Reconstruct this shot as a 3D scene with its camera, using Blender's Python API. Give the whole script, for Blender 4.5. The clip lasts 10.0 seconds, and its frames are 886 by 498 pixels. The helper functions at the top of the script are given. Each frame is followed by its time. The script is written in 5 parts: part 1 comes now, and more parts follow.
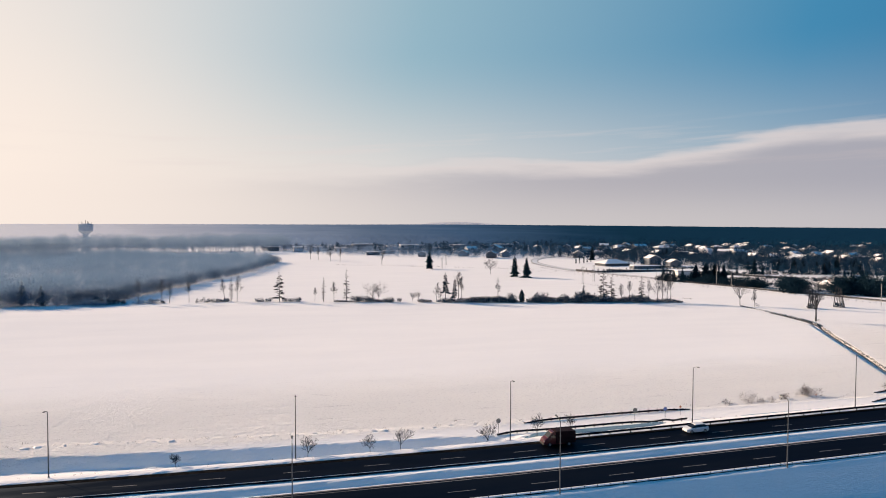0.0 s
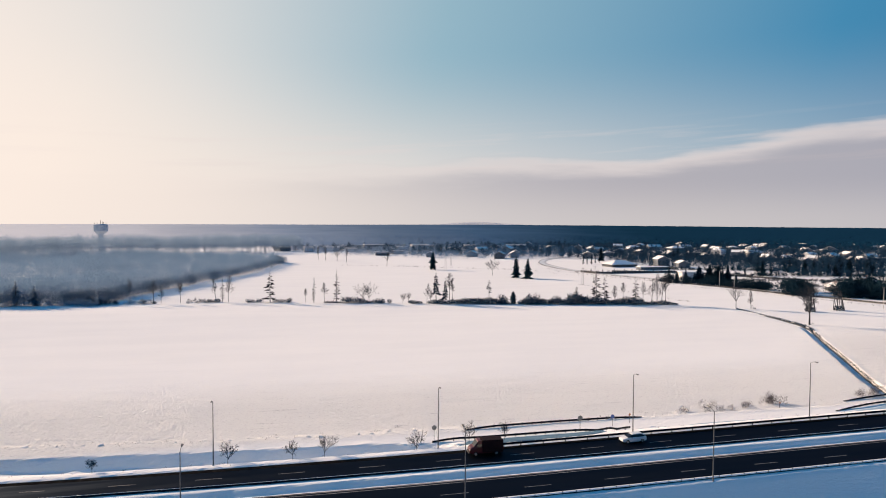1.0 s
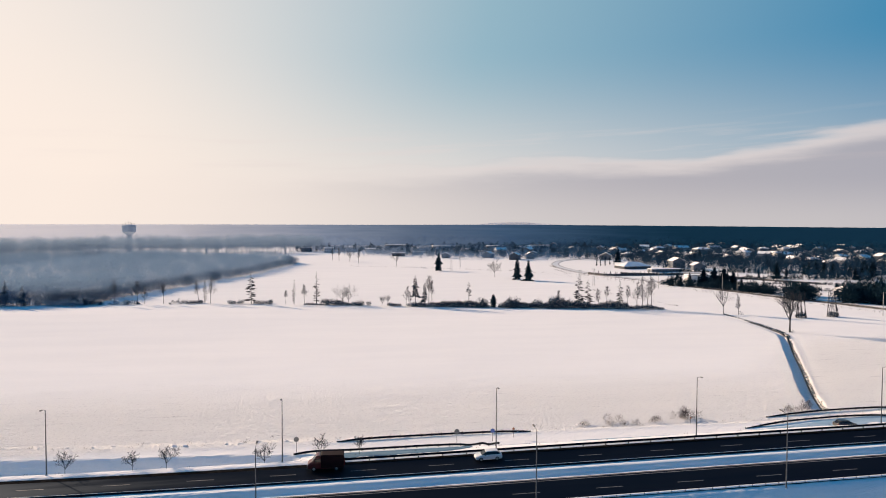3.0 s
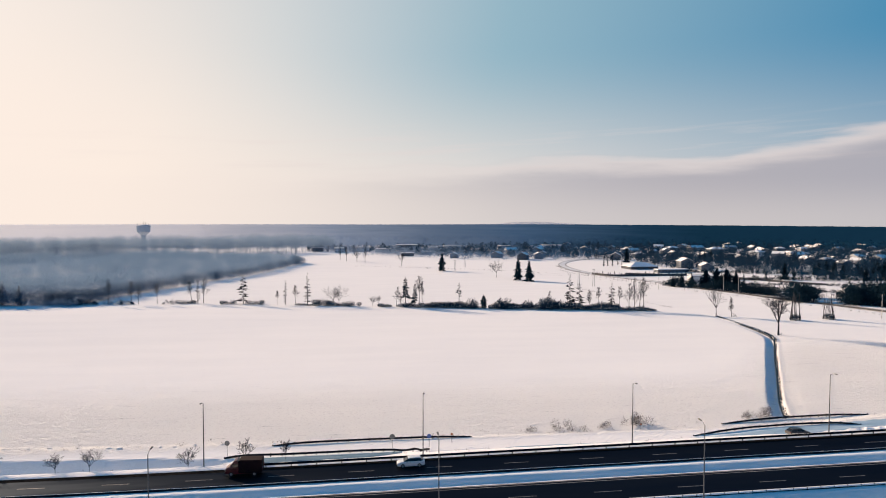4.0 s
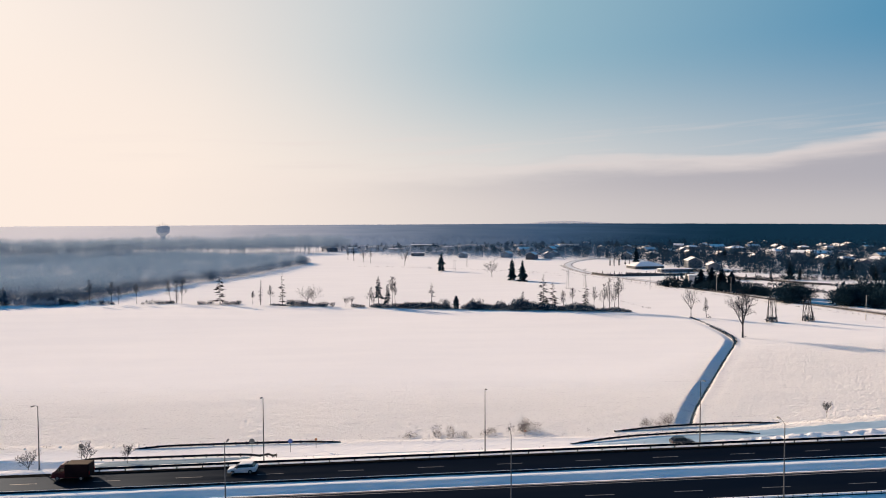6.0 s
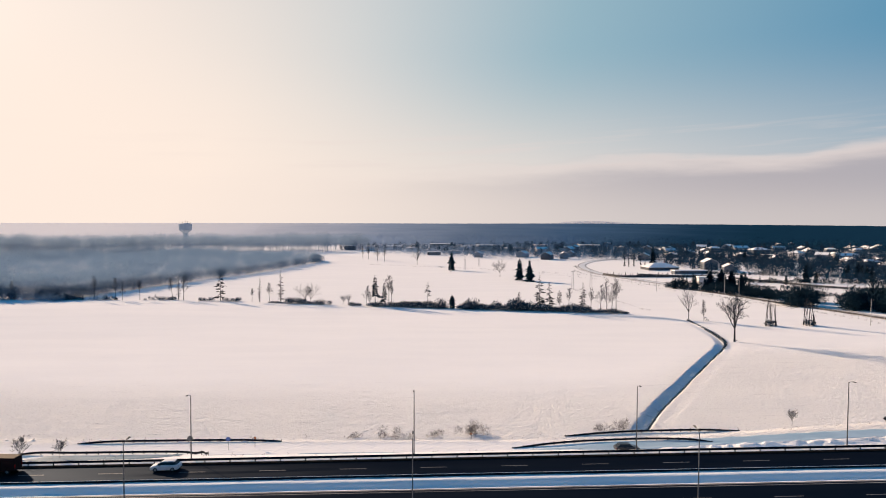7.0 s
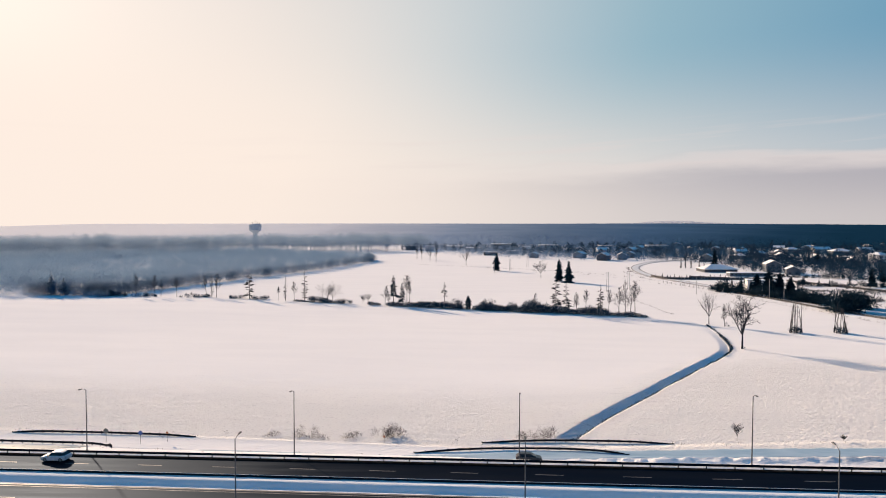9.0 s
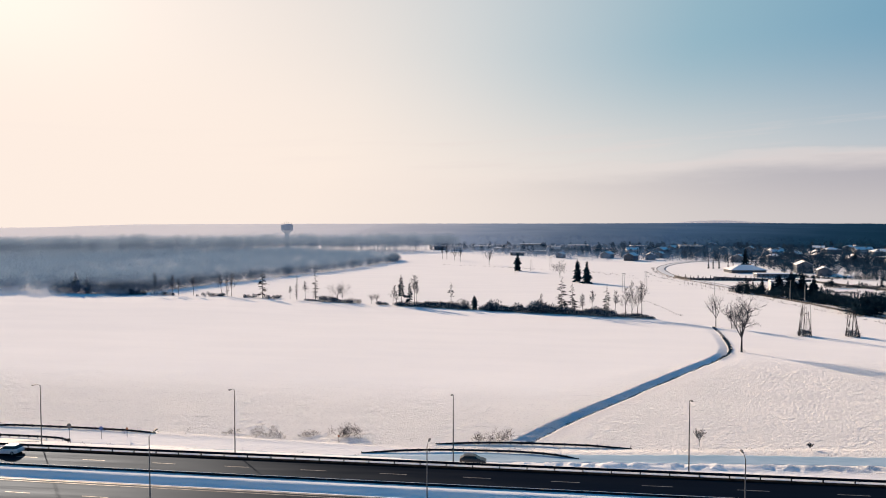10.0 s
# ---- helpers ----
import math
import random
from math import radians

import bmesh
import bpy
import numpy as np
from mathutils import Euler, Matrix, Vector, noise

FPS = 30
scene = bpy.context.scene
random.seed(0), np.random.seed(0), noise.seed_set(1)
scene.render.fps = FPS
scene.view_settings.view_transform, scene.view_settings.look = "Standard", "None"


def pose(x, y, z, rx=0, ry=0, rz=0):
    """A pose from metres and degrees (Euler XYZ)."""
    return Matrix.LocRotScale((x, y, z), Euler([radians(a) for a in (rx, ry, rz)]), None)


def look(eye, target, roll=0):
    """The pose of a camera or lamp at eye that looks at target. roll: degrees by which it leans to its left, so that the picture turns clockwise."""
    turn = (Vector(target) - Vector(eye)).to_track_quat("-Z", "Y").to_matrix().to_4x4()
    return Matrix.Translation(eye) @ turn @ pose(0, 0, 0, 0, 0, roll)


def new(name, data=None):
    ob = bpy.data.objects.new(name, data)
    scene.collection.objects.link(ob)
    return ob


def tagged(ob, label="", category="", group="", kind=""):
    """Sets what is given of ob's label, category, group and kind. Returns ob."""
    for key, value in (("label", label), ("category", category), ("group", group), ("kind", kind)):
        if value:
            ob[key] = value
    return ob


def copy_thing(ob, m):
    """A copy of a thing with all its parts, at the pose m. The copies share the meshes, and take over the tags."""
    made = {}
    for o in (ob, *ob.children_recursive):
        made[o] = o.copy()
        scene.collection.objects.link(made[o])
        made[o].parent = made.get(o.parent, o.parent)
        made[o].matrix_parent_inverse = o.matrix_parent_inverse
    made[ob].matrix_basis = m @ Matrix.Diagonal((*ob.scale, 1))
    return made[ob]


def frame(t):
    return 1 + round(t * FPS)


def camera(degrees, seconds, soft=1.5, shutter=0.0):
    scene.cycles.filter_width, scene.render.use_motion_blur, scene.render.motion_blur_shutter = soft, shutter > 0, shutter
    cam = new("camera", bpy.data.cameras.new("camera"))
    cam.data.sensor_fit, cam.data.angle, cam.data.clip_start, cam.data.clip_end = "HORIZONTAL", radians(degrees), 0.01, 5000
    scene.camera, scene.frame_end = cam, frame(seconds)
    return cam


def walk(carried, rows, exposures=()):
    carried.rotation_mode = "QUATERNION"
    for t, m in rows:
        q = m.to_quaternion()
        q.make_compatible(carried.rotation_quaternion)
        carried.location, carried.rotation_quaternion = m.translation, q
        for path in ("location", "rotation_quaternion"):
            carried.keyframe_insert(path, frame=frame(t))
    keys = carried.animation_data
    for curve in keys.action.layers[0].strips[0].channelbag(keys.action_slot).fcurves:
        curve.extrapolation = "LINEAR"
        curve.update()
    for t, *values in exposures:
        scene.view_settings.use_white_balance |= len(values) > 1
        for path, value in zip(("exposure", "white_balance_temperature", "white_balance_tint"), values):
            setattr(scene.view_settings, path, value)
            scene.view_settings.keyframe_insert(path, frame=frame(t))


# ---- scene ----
cam = camera(67.7, 10.0, soft=1.0)
PATH = [
    (0, (-2.903, -0.794, 40.095), (-2.434, 1.149, 40.021), 0.2),
    (0.5, (5.168, -1.117, 40.268), (5.606, 0.834, 40.194), 0.2),
    (1, (13.392, -1.412, 40.492), (13.798, 0.545, 40.418), 0.2),
    (1.5, (21.531, -1.634, 40.717), (21.906, 0.33, 40.643), 0.2),
    (2, (29.777, -1.853, 40.968), (30.122, 0.116, 40.894), 0.2),
    (2.5, (37.749, -2.048, 41.196), (38.064, -0.075, 41.122), 0.2),
    (4, (61.673, -2.175, 41.949), (61.892, -0.188, 41.873), 0.1),
    (4.5, (69.529, -2.077, 42.006), (69.721, -0.087, 41.929), 0.1),
    (5, (77.496, -1.823, 41.945), (77.661, 0.169, 41.867), 0.1),
    (5.5, (85.308, -1.431, 41.867), (85.454, 0.562, 41.79), 0.1),
    (6.8, (105.97, 0.117, 41.7), (106.016, 2.115, 41.623), -0.1),
    (7, (109.117, 0.39, 41.692), (109.146, 2.388, 41.613), 0.2),
    (7.5, (116.898, 1.16, 41.681), (116.884, 3.158, 41.602), 0.2),
    (8, (124.932, 1.988, 41.676), (124.853, 3.985, 41.598), 0.2),
    (8.5, (132.857, 2.982, 41.669), (132.704, 4.974, 41.591), 0.1),
    (9, (140.911, 4.163, 41.652), (140.695, 6.15, 41.573), 0.1),
    (9.5, (148.756, 5.506, 41.627), (148.481, 7.485, 41.549), 0.1),
    (10, (156.715, 7.011, 41.609), (156.382, 8.981, 41.53), -0.0),
]
TINTS = [(0, 1.0, 6500, 10), (5.5, 1.0, 6500, 10), (7, 1.0, 6700, 11.5), (7.5, 1.0, 6660, 10.5), (8.5, 1.0, 6560, 10), (10, 1.0, 6500, 10)]
walk(cam, [(t, look(eye, target, roll)) for t, eye, target, roll in PATH], TINTS)

# ---- world: clear winter sky with thin haze round the sun and a low cloud bank ----
SUN_AZ, SUN_EL = radians(45.0), radians(19.0)      # 45 degrees to the left of +y
SUN_DIR = Vector((-math.sin(SUN_AZ) * math.cos(SUN_EL), math.cos(SUN_AZ) * math.cos(SUN_EL), math.sin(SUN_EL)))


def wire(tree, kind, **inputs):
    """A node with its inputs set by name ('_' for a blank) or linked when a socket is given."""
    node = tree.nodes.new(kind)
    for key, value in inputs.items():
        if key.startswith("p_"):
            continue
        sock = node.inputs[int(key[1:])] if key[1:].isdigit() else node.inputs[key.replace("_", " ")]
        if isinstance(value, bpy.types.NodeSocket):
            tree.links.new(value, sock)
        else:
            sock.default_value = value
    return node


def maths(tree, op, a, b=0.0, clamp=False):
    node = tree.nodes.new("ShaderNodeMath")
    node.operation, node.use_clamp = op, clamp
    for i, v in enumerate((a, b)):
        if isinstance(v, bpy.types.NodeSocket):
            tree.links.new(v, node.inputs[i])
        else:
            node.inputs[i].default_value = v
    return node.outputs[0]


def span(tree, value, lo, hi, to_lo=0.0, to_hi=1.0, smooth=True):
    node = tree.nodes.new("ShaderNodeMapRange")
    node.interpolation_type = "SMOOTHSTEP" if smooth else "LINEAR"
    tree.links.new(value, node.inputs[0])
    for i, v in enumerate((lo, hi, to_lo, to_hi)):
        node.inputs[i + 1].default_value = v
    return node.outputs[0]


def blend(tree, factor, a, b):
    node = tree.nodes.new("ShaderNodeMix")
    node.data_type = "RGBA"
    for i, v in ((0, factor), (6, a), (7, b)):
        if isinstance(v, bpy.types.NodeSocket):
            tree.links.new(v, node.inputs[i])
        else:
            node.inputs[i].default_value = v if i == 0 else (*v, 1.0)
    return node.outputs[2]


def ramp(tree, factor, stops):
    node = tree.nodes.new("ShaderNodeValToRGB")
    tree.links.new(factor, node.inputs[0])
    while len(node.color_ramp.elements) < len(stops):
        node.color_ramp.elements.new(0.5)
    for el, (pos, col) in zip(node.color_ramp.elements, stops):
        el.position, el.color = pos, (*col, 1.0)
    return node.outputs[0]


def make_world():
    world = bpy.data.worlds.new("winter_sky")
    scene.world = world
    world.use_nodes = True
    tr = world.node_tree
    tr.nodes.clear()
    way = tr.nodes.new("ShaderNodeTexCoord").outputs["Generated"]
    sky = tr.nodes.new("ShaderNodeTexSky")
    sky.sky_type, sky.sun_disc = "NISHITA", False
    sky.sun_elevation, sky.sun_rotation = SUN_EL, -SUN_AZ
    sky.dust_density, sky.ozone_density, sky.air_density = 1.5, 2.0, 1.0
    air = tr.nodes.new("ShaderNodeVectorMath")
    air.operation = "SCALE"
    tr.links.new(sky.outputs[0], air.inputs[0])
    air.inputs["Scale"].default_value = 0.09
    dot = tr.nodes.new("ShaderNodeVectorMath")
    dot.operation = "DOT_PRODUCT"
    tr.links.new(way, dot.inputs[0])
    dot.inputs[1].default_value = SUN_DIR
    angle = maths(tr, "DIVIDE", maths(tr, "ARCCOSINE", dot.outputs["Value"]), math.pi)
    veil = ramp(tr, angle, VEIL)
    low = ramp(tr, angle, LOW)
    xyz = tr.nodes.new("ShaderNodeSeparateXYZ")
    tr.links.new(way, xyz.inputs[0])
    x, y, z = xyz.outputs
    high = blend(tr, 0.88, air.outputs[0], veil)
    high = blend(tr, span(tr, z, 0.325, 0.50, 0.0, 0.94), high, (0.0, 0.135, 0.34))
    col = blend(tr, span(tr, z, 0.26, 0.02), high, low)
    # the cloud bank: its upper edge climbs to the right, with streaks
    turn = maths(tr, "ARCTAN2", x, y)
    warp = tr.nodes.new("ShaderNodeCombineXYZ")
    tr.links.new(maths(tr, "MULTIPLY", turn, 5.0), warp.inputs[0])
    tr.links.new(maths(tr, "MULTIPLY", z, 32.0), warp.inputs[1])
    puff = wire(tr, "ShaderNodeTexNoise", Vector=warp.outputs[0], Scale=1.0, Detail=7.0, Roughness=0.52)
    wisps = tr.nodes.new("ShaderNodeCombineXYZ")
    tr.links.new(maths(tr, "MULTIPLY", turn, 4.0), wisps.inputs[0])
    tr.links.new(maths(tr, "MULTIPLY", maths(tr, "SUBTRACT", z, maths(tr, "MULTIPLY", turn, 0.04)), 75.0), wisps.inputs[1])
    streak = wire(tr, "ShaderNodeTexNoise", Vector=wisps.outputs[0], Scale=1.0, Detail=5.0, Roughness=0.55)
    edge = maths(tr, "ADD", maths(tr, "ADD", span(tr, turn, -0.25, 0.45, 0.076, 0.098), span(tr, turn, 0.45, 0.85, 0.0, 0.038)), maths(tr, "MULTIPLY", maths(tr, "SUBTRACT", puff.outputs[0], 0.5), 0.05))
    under = maths(tr, "SUBTRACT", edge, z)
    bank = maths(tr, "MULTIPLY", span(tr, under, -0.006, 0.012), span(tr, turn, -0.25, 0.55, 0.12, 1.0))
    rim = maths(tr, "MULTIPLY", span(tr, under, -0.006, 0.003), span(tr, under, 0.035, 0.004))
    wisp = maths(tr, "MULTIPLY", span(tr, streak.outputs[0], 0.48, 0.72), maths(tr, "MULTIPLY", span(tr, z, 0.165, 0.115), span(tr, z, 0.05, 0.09)))
    cloud = blend(tr, rim, blend(tr, span(tr, z, 0.0, 0.07), CLOUD_LOW, CLOUD), CLOUD_RIM)
    col = blend(tr, maths(tr, "MULTIPLY", wisp, 0.38), col, CLOUD_RIM)
    col = blend(tr, maths(tr, "MULTIPLY", bank, 0.8), col, cloud)
    glow = blend(tr, span(tr, angle, 0.30, 0.08), col, low)
    col = blend(tr, span(tr, z, 0.5, 0.05), col, glow)
    out = wire(tr, "ShaderNodeBackground", Color=col, Strength=0.5)
    end = tr.nodes.new("ShaderNodeOutputWorld")
    tr.links.new(out.outputs[0], end.inputs[0])


VEIL = [(0.0, (0.98, 0.865, 0.785)), (0.12, (0.79, 0.74, 0.70)), (0.20, (0.60, 0.655, 0.67)), (0.30, (0.31, 0.49, 0.58)),
        (0.46, (0.05, 0.26, 0.46)), (0.6, (0.004, 0.13, 0.34)), (1.0, (0.0, 0.12, 0.32))]
LOW = [(0.0, (1.0, 0.86, 0.765)), (0.16, (0.98, 0.845, 0.75)), (0.30, (0.80, 0.73, 0.69)), (0.45, (0.45, 0.52, 0.58)), (0.6, (0.05, 0.20, 0.40)), (1.0, (0.0, 0.13, 0.34))]
CLOUD, CLOUD_LOW, CLOUD_RIM = (0.44, 0.405, 0.44), (0.60, 0.54, 0.535), (0.76, 0.67, 0.65)
make_world()

sun = new("sun", bpy.data.lights.new("sun", "SUN"))
sun.data.energy, sun.data.angle, sun.data.color = 4.15, radians(1.2), (1.0, 0.735, 0.51)
sun.matrix_world = look(SUN_DIR * 300, (0, 0, 0))

# ---- materials ----
def material(name, build):
    mat = bpy.data.materials.new(name)
    mat.use_nodes = True
    tr = mat.node_tree
    build(tr, tr.nodes["Principled BSDF"])
    return mat


def grain(tr, scale, detail=4.0, rough=0.55, stretch=(1, 1, 1)):
    tc = tr.nodes.new("ShaderNodeTexCoord")
    mp = wire(tr, "ShaderNodeMapping", Vector=tc.outputs["Object"], Scale=stretch)
    return wire(tr, "ShaderNodeTexNoise", Vector=mp.outputs[0], Scale=scale, Detail=detail, Roughness=rough).outputs[0]


def bump(tr, bsdf, height, strength, distance):
    b = wire(tr, "ShaderNodeBump", Height=height, Strength=strength, Distance=distance)
    tr.links.new(b.outputs[0], bsdf.inputs["Normal"])


def plain(name, lo, hi, rough=0.7, metal=0.0, scale=3.0, relief=0.0, stretch=(1, 1, 1), random_tint=0.0, through_light=0.0, shine=0.5):
    """A mottled surface between two colours, with fine relief."""
    def build(tr, bs):
        n = span(tr, grain(tr, scale, 5.0, 0.6, stretch), 0.3, 0.7)
        col = blend(tr, n, lo, hi)
        if random_tint:
            info = tr.nodes.new("ShaderNodeObjectInfo")
            hsv = wire(tr, "ShaderNodeHueSaturation", Color=col)
            tr.links.new(span(tr, info.outputs["Random"], 0, 1, 1 - random_tint, 1 + random_tint, False), hsv.inputs["Value"])
            col = hsv.outputs[0]
        tr.links.new(col, bs.inputs["Base Color"])
        bs.inputs["Roughness"].default_value, bs.inputs["Metallic"].default_value = rough, metal
        bs.inputs["Specular IOR Level"].default_value = shine
        if relief:
            bump(tr, bs, grain(tr, scale * 4, 4.0, 0.6, stretch), 0.6, relief)
        if through_light:
            tl = wire(tr, "ShaderNodeBsdfTranslucent", Color=col)
            mix = wire(tr, "ShaderNodeMixShader", _0=through_light, _1=bs.outputs[0], _2=tl.outputs[0])
            tr.links.new(mix.outputs[0], tr.nodes["Material Output"].inputs[0])
    return material(name, build)


def twigs(name, lo, hi, rough=0.9, through_light=0.15):
    """Twigs and needles in clumps: the tone changes from piece to piece."""
    def build(tr, bs):
        geo = tr.nodes.new("ShaderNodeNewGeometry")
        n = maths(tr, "ADD", maths(tr, "MULTIPLY", geo.outputs["Random Per Island"], 0.6), maths(tr, "MULTIPLY", grain(tr, 0.03, 3.0), 0.4))
        col = blend(tr, span(tr, n, 0.15, 0.85), lo, hi)
        tr.links.new(col, bs.inputs["Base Color"])
        bs.inputs["Roughness"].default_value = rough
        bs.inputs["Specular IOR Level"].default_value = 0.1
        if through_light:
            tl = wire(tr, "ShaderNodeBsdfTranslucent", Color=col)
            mix = wire(tr, "ShaderNodeMixShader", _0=through_light, _1=bs.outputs[0], _2=tl.outputs[0])
            tr.links.new(mix.outputs[0], tr.nodes["Material Output"].inputs[0])
    return material(name, build)


def snow_mat(tr, bs):
    """Wind-packed field snow: faint drifts along the furrows, rougher and dotted with stubble next to the road."""
    tc = tr.nodes.new("ShaderNodeTexCoord")
    pos = tr.nodes.new("ShaderNodeSeparateXYZ")
    tr.links.new(tc.outputs["Object"], pos.inputs[0])
    drift = grain(tr, 0.05, 5.0, 0.6, (0.35, 1.6, 1))
    fine = grain(tr, 1.3, 6.0, 0.65, (0.5, 1.0, 1))
    clod = grain(tr, 3.4, 6.0, 0.70, (0.40, 0.8, 1))
    furrow = grain(tr, 0.9, 4.0, 0.6, (0.09, 1.0, 1))
    reach = span(tr, pos.outputs[0], 150.0, 215.0, 0.0, 55.0)
    near = maths(tr, "MULTIPLY", span(tr, maths(tr, "SUBTRACT", pos.outputs[1], reach), 184.0, 142.0), span(tr, pos.outputs[1], 119.0, 124.0))
    near = maths(tr, "ADD", maths(tr, "MULTIPLY", near, 0.86), 0.14)
    col = blend(tr, span(tr, drift, 0.3, 0.7), (0.85, 0.846, 0.845), (0.885, 0.878, 0.872))
    dirt = maths(tr, "MULTIPLY", span(tr, clod, 0.50, 0.68), near)
    col = blend(tr, maths(tr, "MULTIPLY", dirt, 0.10), col, (0.50, 0.49, 0.50))
    speck = grain(tr, 4.6, 3.0, 0.6, (0.35, 0.8, 1))
    col = blend(tr, maths(tr, "MULTIPLY", maths(tr, "MULTIPLY", span(tr, speck, 0.57, 0.66), near), 0.42), col, (0.40, 0.40, 0.44))
    stubble = maths(tr, "MULTIPLY", maths(tr, "MULTIPLY", span(tr, furrow, 0.60, 0.70), span(tr, speck, 0.42, 0.56)), near)
    col = blend(tr, maths(tr, "MULTIPLY", stubble, 0.5), col, (0.36, 0.36, 0.40))
    tr.links.new(col, bs.inputs["Base Color"])
    bs.inputs["Roughness"].default_value = 0.9
    bs.inputs["Specular IOR Level"].default_value = 0.0
    wave = maths(tr, "ADD", maths(tr, "MULTIPLY", fine, 0.06), maths(tr, "MULTIPLY", drift, 0.06))
    wave = maths(tr, "ADD", wave, maths(tr, "MULTIPLY", maths(tr, "MULTIPLY", clod, near), 1.35))
    wave = maths(tr, "ADD", wave, maths(tr, "MULTIPLY", maths(tr, "MULTIPLY", furrow, near), 0.35))
    bump(tr, bs, wave, 1.0, 0.40)


def asphalt_mat(tr, bs):
    """Dark wet asphalt, salted, with smoother tracks where the wheels run."""
    n = grain(tr, 0.25, 5.0, 0.6, (0.12, 1.0, 1))
    tr.links.new(blend(tr, span(tr, n, 0.3, 0.7), (0.002, 0.002, 0.0026), (0.005, 0.005, 0.005)), bs.inputs["Base Color"])
    tr.links.new(span(tr, grain(tr, 0.5, 4.0, 0.6, (0.05, 1.0, 1)), 0.35, 0.65, 0.42, 0.60), bs.inputs["Roughness"])
    bs.inputs["Specular IOR Level"].default_value = 0.0
    film = tr.nodes.new("ShaderNodeBsdfAnisotropic")          # film of salt water 
    film.distribution = "BECKMANN"
    film.inputs["Color"].default_value = (0.58, 0.74, 1.0, 1.0)
    tr.links.new(span(tr, grain(tr, 0.5, 4.0, 0.6, (0.05, 1.0, 1)), 0.35, 0.65, 0.55, 0.65), film.inputs["Roughness"])
    mix = wire(tr, "ShaderNodeMixShader", _0=0.034, _1=bs.outputs[0], _2=film.outputs[0])
    tr.links.new(mix.outputs[0], tr.nodes["Material Output"].inputs[0])
    bump(tr, bs, grain(tr, 14.0, 3.0), 0.25, 0.01)


SNOW = material("field_snow", snow_mat)
BANK_SNOW = plain("ploughed_snow", (0.74, 0.74, 0.75), (0.90, 0.90, 0.90), 0.6, scale=1.5, relief=0.12)
ROOF_SNOW = plain("roof_snow", (0.80, 0.80, 0.81), (0.90, 0.90, 0.90), 0.6, scale=0.6, relief=0.05)
PACKED = plain("packed_road_snow", (0.58, 0.60, 0.63), (0.74, 0.75, 0.77), 0.5, scale=0.5, relief=0.03, stretch=(0.15, 1, 1))
LANE_BLUE = plain("pale_blue_lane", (0.26, 0.39, 0.50), (0.36, 0.48, 0.58), 0.5, scale=0.5, relief=0.03, stretch=(0.3, 1, 1))
APRON = plain("dark_blue_apron", (0.06, 0.13, 0.20), (0.11, 0.19, 0.26), 0.6, scale=0.5, relief=0.03, stretch=(0.3, 1, 1), shine=0.1)
SLUSH = plain("dirty_slush", (0.11, 0.10, 0.10), (0.36, 0.35, 0.35), 0.6, scale=0.8, relief=0.06, stretch=(0.15, 1, 1))
ASPHALT = material("wet_asphalt", asphalt_mat)
LINE = plain("road_paint", (0.07, 0.07, 0.075), (0.22, 0.22, 0.225), 0.6, scale=2.0)
# Grit whose black also holds the guard rails' shadow.
GRIT_SHADE = plain("wet_grit_and_shade", (0.006, 0.006, 0.007), (0.02, 0.019, 0.018), 0.95, scale=1.2, relief=0.02, shine=0.0)
STEEL = plain("galvanised_steel", (0.006, 0.009, 0.014), (0.014, 0.019, 0.027), 0.85, 0.0, scale=1.5, shine=0.1)
POLE = plain("grey_lamp_pole", (0.07, 0.075, 0.08), (0.12, 0.125, 0.13), 0.55, 0.3, scale=2.0)
CONCRETE = plain("concrete", (0.36, 0.35, 0.34), (0.52, 0.51, 0.50), 0.85, scale=1.0, relief=0.02)
BARK = plain("dark_bark", (0.012, 0.016, 0.023), (0.028, 0.032, 0.041), 0.9, scale=2.0, relief=0.03)
DRY = twigs("dry_twigs", (0.015, 0.021, 0.032), (0.032, 0.040, 0.053), through_light=0.0)
BRUSH = twigs("brushwood", (0.013, 0.038, 0.066), (0.030, 0.062, 0.098), through_light=0.0)
REED = twigs("dry_reeds", (0.05, 0.046, 0.052), (0.11, 0.096, 0.098))
NEEDLES = twigs("spruce_needles", (0.003, 0.018, 0.032), (0.009, 0.034, 0.053), through_light=0.0)
TEAL_NEEDLES = twigs("lone_spruce_needles", (0.008, 0.038, 0.056), (0.022, 0.070, 0.094), through_light=0.1)
LARCH_TWIGS = twigs("larch_twigs", (0.009, 0.014, 0.020), (0.024, 0.030, 0.036), through_light=0.0)
# Woods, hill and edge spruces: distance haze is put into the twig colour.
HAZE_TWIGS = twigs("hazy_twigs", (0.150, 0.238, 0.355), (0.190, 0.285, 0.40), through_light=0.5)
HAZE_CROWNS = twigs("hazy_crowns", (0.195, 0.280, 0.385), (0.235, 0.325, 0.43), through_light=0.5)
HAZE_HILL = twigs("hazy_hill_wood", (0.42, 0.46, 0.54), (0.52, 0.55, 0.62), through_light=0.5)
HAZE_SPRUCE = twigs("hazy_spruce", (0.30, 0.39, 0.50), (0.40, 0.49, 0.60), through_light=0.8)


